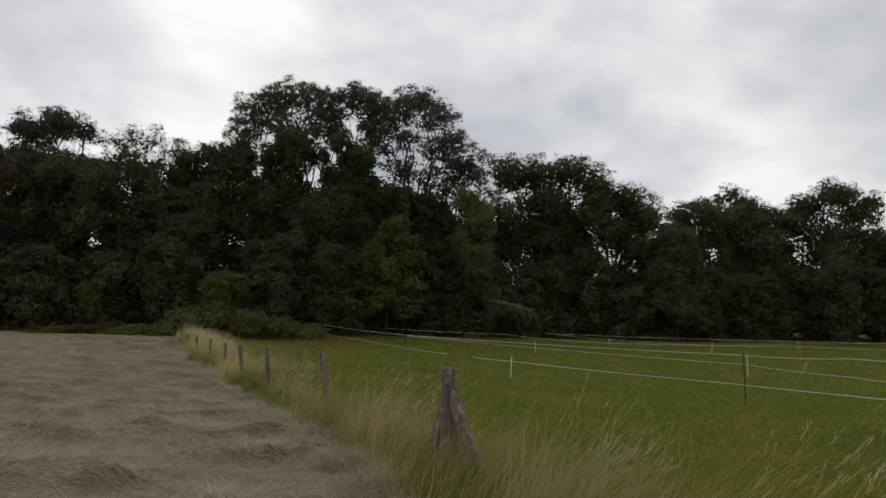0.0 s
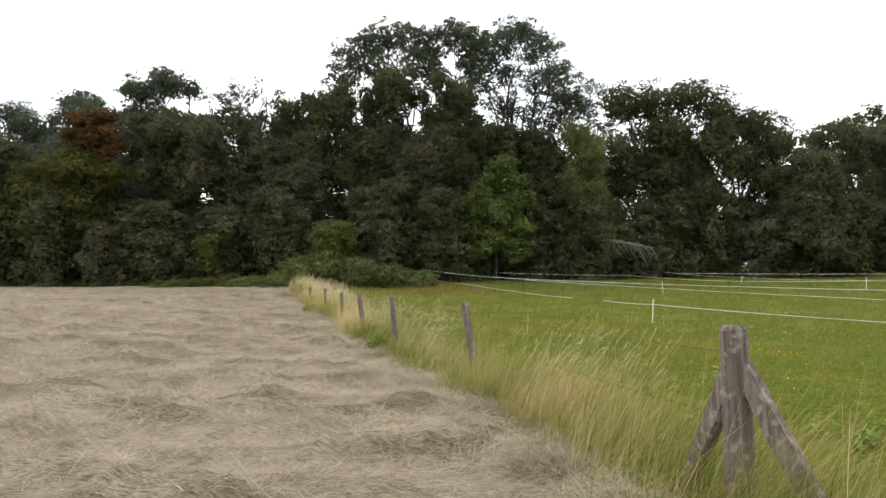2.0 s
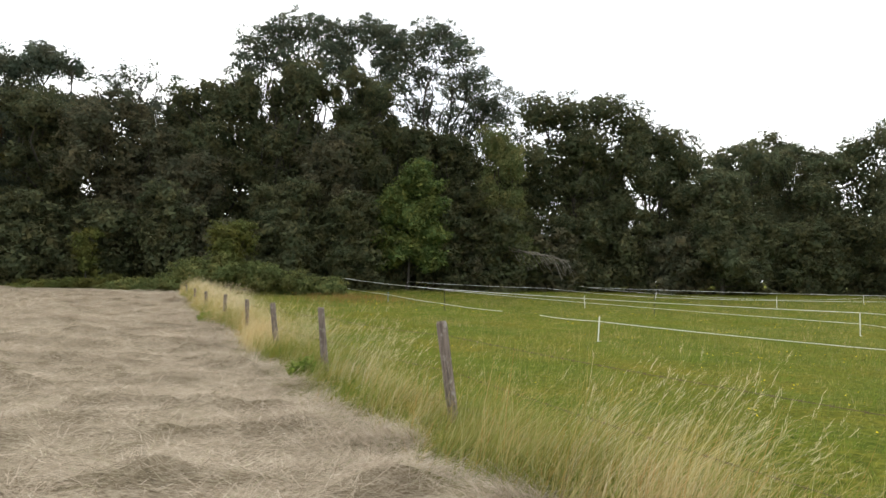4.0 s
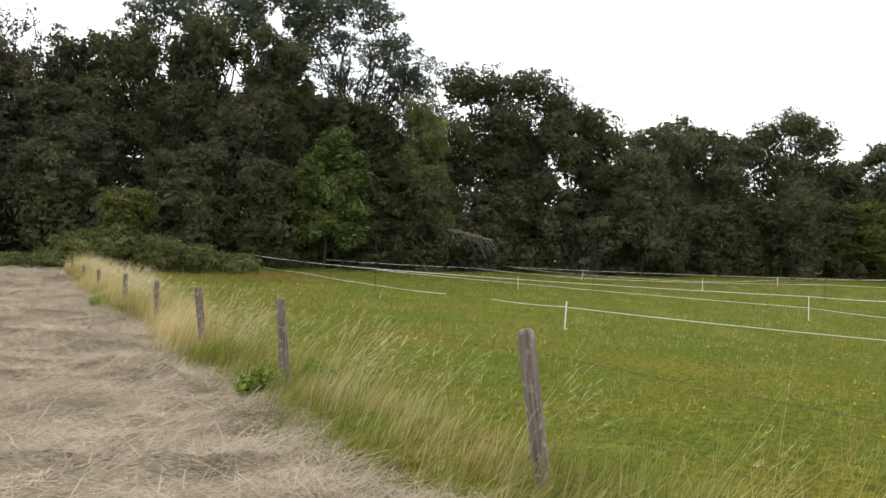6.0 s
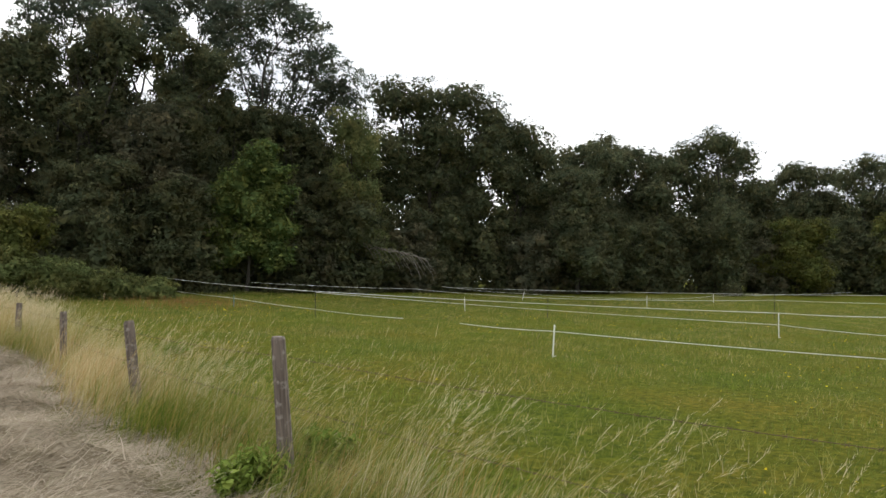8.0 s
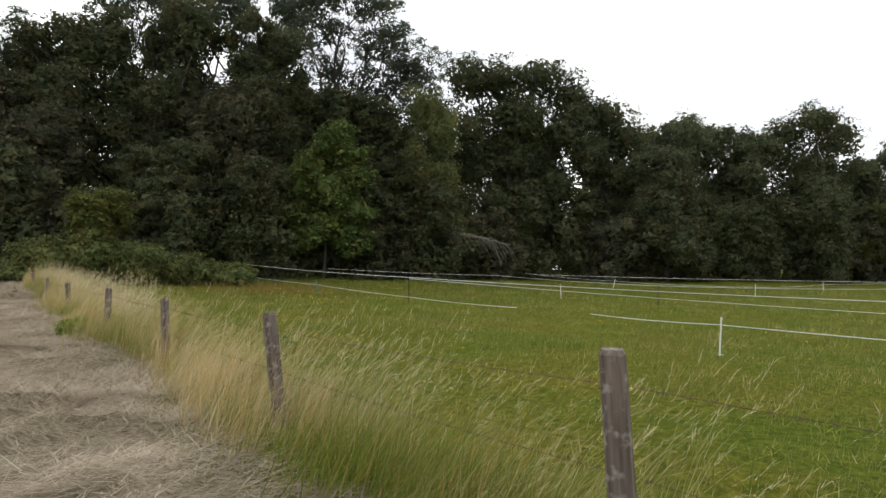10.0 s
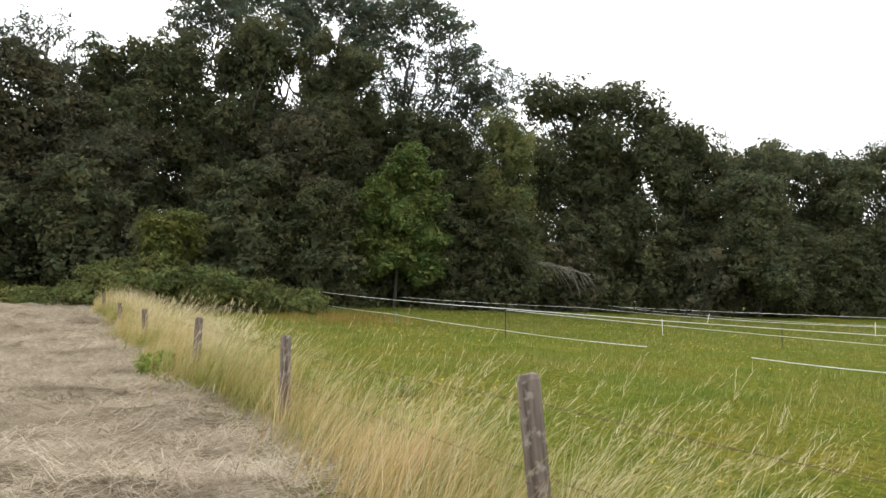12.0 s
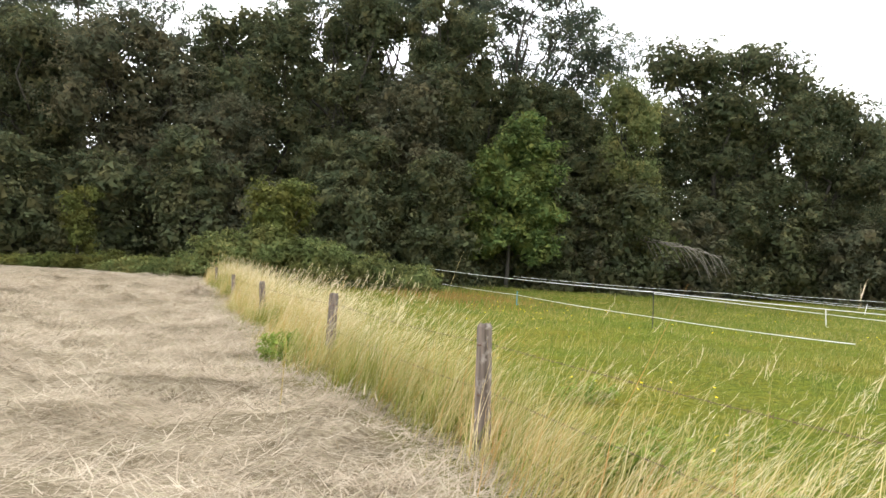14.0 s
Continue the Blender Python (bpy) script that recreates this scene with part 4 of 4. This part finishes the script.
ca, sa = np.cos(ta[own]), np.sin(ta[own])
x, y = tx[own] + along * ca - across * sa, ty[own] + along * sa + across * ca
up = th[own] * np.exp(-(across / tw[own]) ** 2) * r.uniform(0.2, 1.1, n)
far = 1 + 0.035 * np.maximum(y - 6, 0)
v2, f2, _ = blades(r, x, y, surface(x, y) + up, tl[own] * r.uniform(0.3, 0.85, n), 0.0054 * far * r.uniform(0.6, 1.4, n), r.normal(1.02, 0.2, n), r.normal(1.05, 0.3, n), ta[own] + r.normal(0, 0.6, n), 2)
stuff("hay_wisps", v2, f2, HAY, "raked wisps of dry hay standing proud of the field", "hay")

# long grass along the fence, in tussocks blown to the east
def fence_strip(r, n, mean, spread, west, east):
    y = 0.3 + 44 * r.random(n) ** 1.3
    off = r.normal(mean, spread, n) + 0.3 * np.clip((y - 27) / 5, 0, 1)
    low = hay_edge(y) + west
    off = np.where((off < low) | (off > east), low + (east - low) * 0.8 * r.random(n), off)
    return np.interp(y, FY, FX) + off / 0.92, y


m, per = 4200, 20
tx, ty = fence_strip(r, m, 0.0, 0.46, 0.0, 1.5)
own = np.repeat(np.arange(m), per)
n = len(own)
spread = 0.04 + 0.12 * r.random(m)
x, y = tx[own] + r.normal(0, 1, n) * spread[own], ty[own] + r.normal(0, 1, n) * spread[own]
dip = 1 - 0.48 * np.clip(1 - np.abs(ty - 13.9) / 3.2, 0, 1) ** 0.5
tall = dip * np.interp(ty, [18, 22], [1.0, 1.18]) * np.clip(0.56 + 0.26 * lumps(tx, ty, 1.3, 41) + 0.2 * r.normal(size=m), 0.16, 1.05)
way = -0.25 + 0.5 * r.normal(size=m)
bent = np.clip(r.normal(0.3, 0.18, m), 0.02, 0.9)
far = 1 + 0.03 * np.maximum(y - 21, 0)
v, f, tip = blades(r, x, y, surface(x, y) - 0.02, tall[own] * r.uniform(0.45, 1.2, n), 0.0056 * far * r.uniform(0.5, 1.3, n), np.abs(bent[own] + r.normal(0, 0.16, n)), r.normal(0.95, 0.5, n), way[own] + r.normal(0, 0.4, n), 2)
dry = np.interp(ty, [0, 8, 10, 17, 20, 46], [0.5, 0.5, 0.22, 0.22, 0.62, 0.7]) + 0.75 * lumps(tx, ty, 0.9, 45) + 0.2 * r.normal(size=m) - 0.85 * np.clip(side(tx, ty) - 0.1, 0, 1)
bleach = np.clip(dry[own][:, None] + np.array([-0.6, -0.6, 0.05, 0.05, 0.5, 0.5]), 0, 1)
stuff("long_grass", v, f, GRASS_TALL, "long uncut grass bleached and blown over along the fence", "grass", bleach)
# fresh green growth at its foot
n = 22000
x, y = fence_strip(r, n, 0.25, 0.5, 0.1, 1.8)
keep = lumps(x, y, 1.1, 44) > -0.2
x, y = x[keep], y[keep]
n = len(x)
far = 1 + 0.03 * np.maximum(y - 21, 0)
v, f, tip = blades(r, x, y, surface(x, y) - 0.02, r.uniform(0.15, 0.5, n), 0.009 * far * r.uniform(0.6, 1.3, n), np.abs(r.normal(0.25, 0.2, n)), r.normal(0.7, 0.35, n), r.normal(-0.2, 0.9, n), 3)
stuff("lush_grass", v, f, GRASS_LUSH, "fresh green grass growing under the fence", "grass")
# seed heads on thin stalks
m, per = 1900, 11
tx, ty = fence_strip(r, m, 0.2, 0.42, 0.15, 1.2)
thin = np.interp(ty, [0, 5.4, 6.0, 8.5, 12.0, 18.2, 19.4, 22.0, 46], [0.1, 0.14, 0.4, 0.35, 0.12, 0.14, 0.9, 0.9, 0.8])
keep = r.random(m) < thin * (0.6 + 0.9 * lumps(tx, ty, 1.6, 43))
tx, ty = tx[keep], ty[keep]
m = len(tx)
own = np.repeat(np.arange(m), per)
n = len(own)
x, y = tx[own] + r.normal(0, 0.08, n), ty[own] + r.normal(0, 0.08, n)
far = 1 + 0.03 * np.maximum(y - 21, 0)
high, swing, over = r.uniform(0.45, 0.85, m), r.normal(-0.25, 0.3, m), np.abs(r.normal(0.26, 0.14, m))
az, le, ln, dr = swing[own] + r.normal(0, 0.22, n), np.abs(over[own] + r.normal(0, 0.1, n)), high[own] * r.uniform(0.75, 1.15, n), r.normal(0.7, 0.25, n)
v, f, tip = blades(r, x, y, surface(x, y), ln, 0.0028 * far, le, dr, az, 3)
heads = [(v, f)]
reach = r.uniform(0.08, 0.19, n)
bend = le + dr * 0.9
for k in range(10):
    back = reach * (k / 10.0)
    sx, sz = np.sin(bend) * back, np.cos(bend) * back
    tilt = az + np.where(k % 2, 0.6, -0.6) * r.uniform(0.1, 1.0, n)
    v2, f2, _ = blades(r, tip[:, 0] - np.cos(az) * sx, tip[:, 1] - np.sin(az) * sx, tip[:, 2] - sz, r.uniform(0.022, 0.05, n) * far, 0.0032 * far * r.uniform(0.7, 1.3, n), bend + r.normal(-0.1, 0.3, n), np.full(n, 0.35), tilt, 1)
    heads.append((v2, f2))
v, f = gathered(heads)
stuff("grass_seed_heads", v, f, GRASS_SEED, "pale feathery grass seed heads nodding along the fence", "grass")

# green pasture
n = 520000
x, y = scatter(r, n, -14, 36, 2.0, 57, 1.5)
near = 0.5 + 0.8 * lumps(x, y, 0.9, 54) + 0.6 * lumps(x, y, 0.3, 55)
keep = (side(x, y) > 0.5) & (r.random(n) < 0.55 + 0.6 * near)
x, y = x[keep], y[keep]
n = len(x)
far = 1 + 0.035 * np.maximum(y - 8, 0)
tuft = lumps(x, y, 1.7, 51) + 0.8 * lumps(x, y, 0.45, 52) + 0.8 * np.clip(lumps(x, y, 3.1, 53), 0, 1)
v, f, _ = blades(r, x, y, surface(x, y) - 0.01, np.clip(0.085 + 0.05 * tuft, 0.035, 0.3) * r.uniform(0.5, 1.6, n) * np.sqrt(far), 0.0075 * far * r.uniform(0.6, 1.4, n), np.abs(r.normal(0.4, 0.28, n)), r.normal(0.6, 0.3, n), r.normal(-0.2, 1.3, n), 1)
v = v.reshape(-1, 4, 3)[:, :3].reshape(-1, 3)
stuff("pasture_grass", v, np.arange(len(v)).reshape(-1, 3), GRASS_SHORT, "short green pasture grass", "grass")
# ranker tufts standing out of the grazed turf
m, per = 900, 26
tx, ty = scatter(r, m, -10, 26, 4.0, 46, 1.4)
keep = (side(tx, ty) > 0.9) & (lumps(tx, ty, 3.4, 57) > -0.15)
tx, ty = tx[keep], ty[keep]
own = np.repeat(np.arange(len(tx)), per)
n = len(own)
wide, tall = r.uniform(0.05, 0.22, len(tx)), r.uniform(0.08, 0.26, len(tx))
x, y = tx[own] + r.normal(0, 1, n) * wide[own], ty[own] + r.normal(0, 1, n) * wide[own]
far = 1 + 0.035 * np.maximum(y - 8, 0)
v, f, _ = blades(r, x, y, surface(x, y) - 0.02, tall[own] * r.uniform(0.5, 1.2, n), 0.008 * far * r.uniform(0.6, 1.3, n), np.abs(r.normal(0.35, 0.25, n)), r.normal(0.6, 0.3, n), r.normal(-0.25, 1.2, n), 2)
stuff("rank_tufts", v, f, GRASS_LUSH, "darker ungrazed grass tufts in the pasture", "grass")
# loose bleached bunches where the mown hay meets the fence
def hay_bunch(x, y, size, lean, seed):
    r = np.random.default_rng(seed)
    n = 420
    a = r.uniform(0, 6.28, n)
    rad = size * r.random(n) ** 0.5
    px, py = x + rad * np.cos(a), y + rad * np.sin(a)
    v, f, _ = blades(r, px, py, surface(px, py) + 0.22 * size * (1 - rad / size), r.uniform(0.25, 0.6, n), 0.005 * r.uniform(0.7, 1.3, n), r.normal(0.8, 0.25, n), r.normal(1.2, 0.3, n), lean + r.normal(0, 0.6, n), 3)
    return stuff("hay_bunch", v, f, HAY, "bunch of bleached dry grass left beside the fence", "hay")


for i, (x, y, size, lean) in enumerate([(-0.55, 6.3, 0.42, 3.6), (-0.95, 7.4, 0.35, 3.9), (-2.55, 11.3, 0.35, 3.4), (-1.7, 9.3, 0.3, 3.5)]):
    hay_bunch(x, y, size, lean, 300 + i)


# broad-leaved weeds: nettle and dock clumps
def weed(name, x, y, size, height, count, mat, label, category, group, seed):
    r = np.random.default_rng(seed)
    thing = tagged(new(name), label, category, group)
    thing.location = (x, y, float(surface(x, y)) - 0.03)
    stems, leaf = [], []
    for _ in range(max(5, count // 22)):
        a, k = r.uniform(0, 6.28), size * r.random() ** 0.5
        foot = np.array([0.5 * k * math.cos(a), 0.5 * k * math.sin(a), 0])
        head = np.array([k * math.cos(a) + 0.08, k * math.sin(a), height * r.uniform(0.6, 1.05) * (1 - 0.35 * k / size)])
        stems.append(bough(r, foot, head, 0.006, 0.003, 4, 0.04))
        for _ in range(30):
            t = r.uniform(0.1, 1.0)
            c = foot + (head - foot) * t
            w = r.normal(size=3)
            w[2] = w[2] * 0.4 - 0.1
            w /= np.linalg.norm(w)
            b = np.cross(w, (0, 0, 1)) + r.normal(0, 0.2, 3)
            ln, wd = r.uniform(0.04, 0.09), r.uniform(0.012, 0.026)
            tip = c + w * ln
            leaf.append((np.array([c, c + w * ln * 0.5 + b * wd, tip + (0, 0, -0.02), c + w * ln * 0.5 - b * wd]), np.array([[0, 1, 2, 3]])))
    part("stalk", mesh_from("stalk", *gathered(stems)), mat, thing)["kind"] = "stuff"
    part("leafage", mesh_from("leafage", *gathered(leaf)), mat, thing)["kind"] = "stuff"
    return thing


WEED = blade_material("weed_leaves", [(0.0, (0.12, 0.18, 0.03)), (0.5, (0.18, 0.25, 0.045)), (1.0, (0.26, 0.32, 0.065))], 0.35)
NETTLE = "lush green nettle clump at the foot of the fence"
for i, (x, y, size, h) in enumerate([(-9.35, 26.2, 0.4, 0.42), (-9.6, 27.0, 0.35, 0.36), (-4.25, 15.5, 0.3, 0.4), (-3.7, 16.3, 0.28, 0.4), (-6.2, 22.2, 0.35, 0.55), (-5.9, 21.3, 0.3, 0.5)]):
    weed("nettle_clump", x, y, size, h, 900, WEED, NETTLE, "weeds", "nettles", 400 + i)
for i, (x, y, size, h) in enumerate([(1.9, 9.2, 0.6, 0.25), (-5.9, 25.8, 0.45, 0.36)]):
    weed("dock_clump", x, y, size, h, 420, WEED, "low broad-leaved dock clump in the pasture", "weeds", "docks", 420 + i)

# buttercups and a russet patch of sorrel in the pasture
n = 2600
x, y = scatter(r, n, -12, 26, 8.0, 52, 1.2)
keep = (side(x, y) > 1.0) & (lumps(x, y, 3.0, 61) + 0.5 * lumps(x, y, 1.0, 62) > 0.1)
x, y = x[keep], y[keep]
n = len(x)
z = surface(x, y) + r.uniform(0.08, 0.22, n)
far = 1 + 0.03 * np.maximum(y - 8, 0)
v, f, _ = blades(r, x, y, z, 0.022 * far, 0.026 * far, np.full(n, 1.0), np.full(n, 0.2), r.uniform(0, 6.28, n), 1)
stuff("buttercups", v, f, FLOWER, "small yellow buttercups scattered through the pasture", "flowers")
n = 1100
x, y = r.normal(-7.4, 1.6, n), r.normal(44.5, 2.2, n)
keep = side(x, y) > 1.5
x, y = x[keep], y[keep]
n = len(x)
v, f, _ = blades(r, x, y, surface(x, y), r.uniform(0.2, 0.4, n), np.full(n, 0.012), np.abs(r.normal(0.2, 0.1, n)), np.full(n, 0.3), r.uniform(0, 6.28, n), 1)
stuff("sorrel_patch", v, f, SORREL, "russet patch of seeding sorrel in the pasture", "flowers")
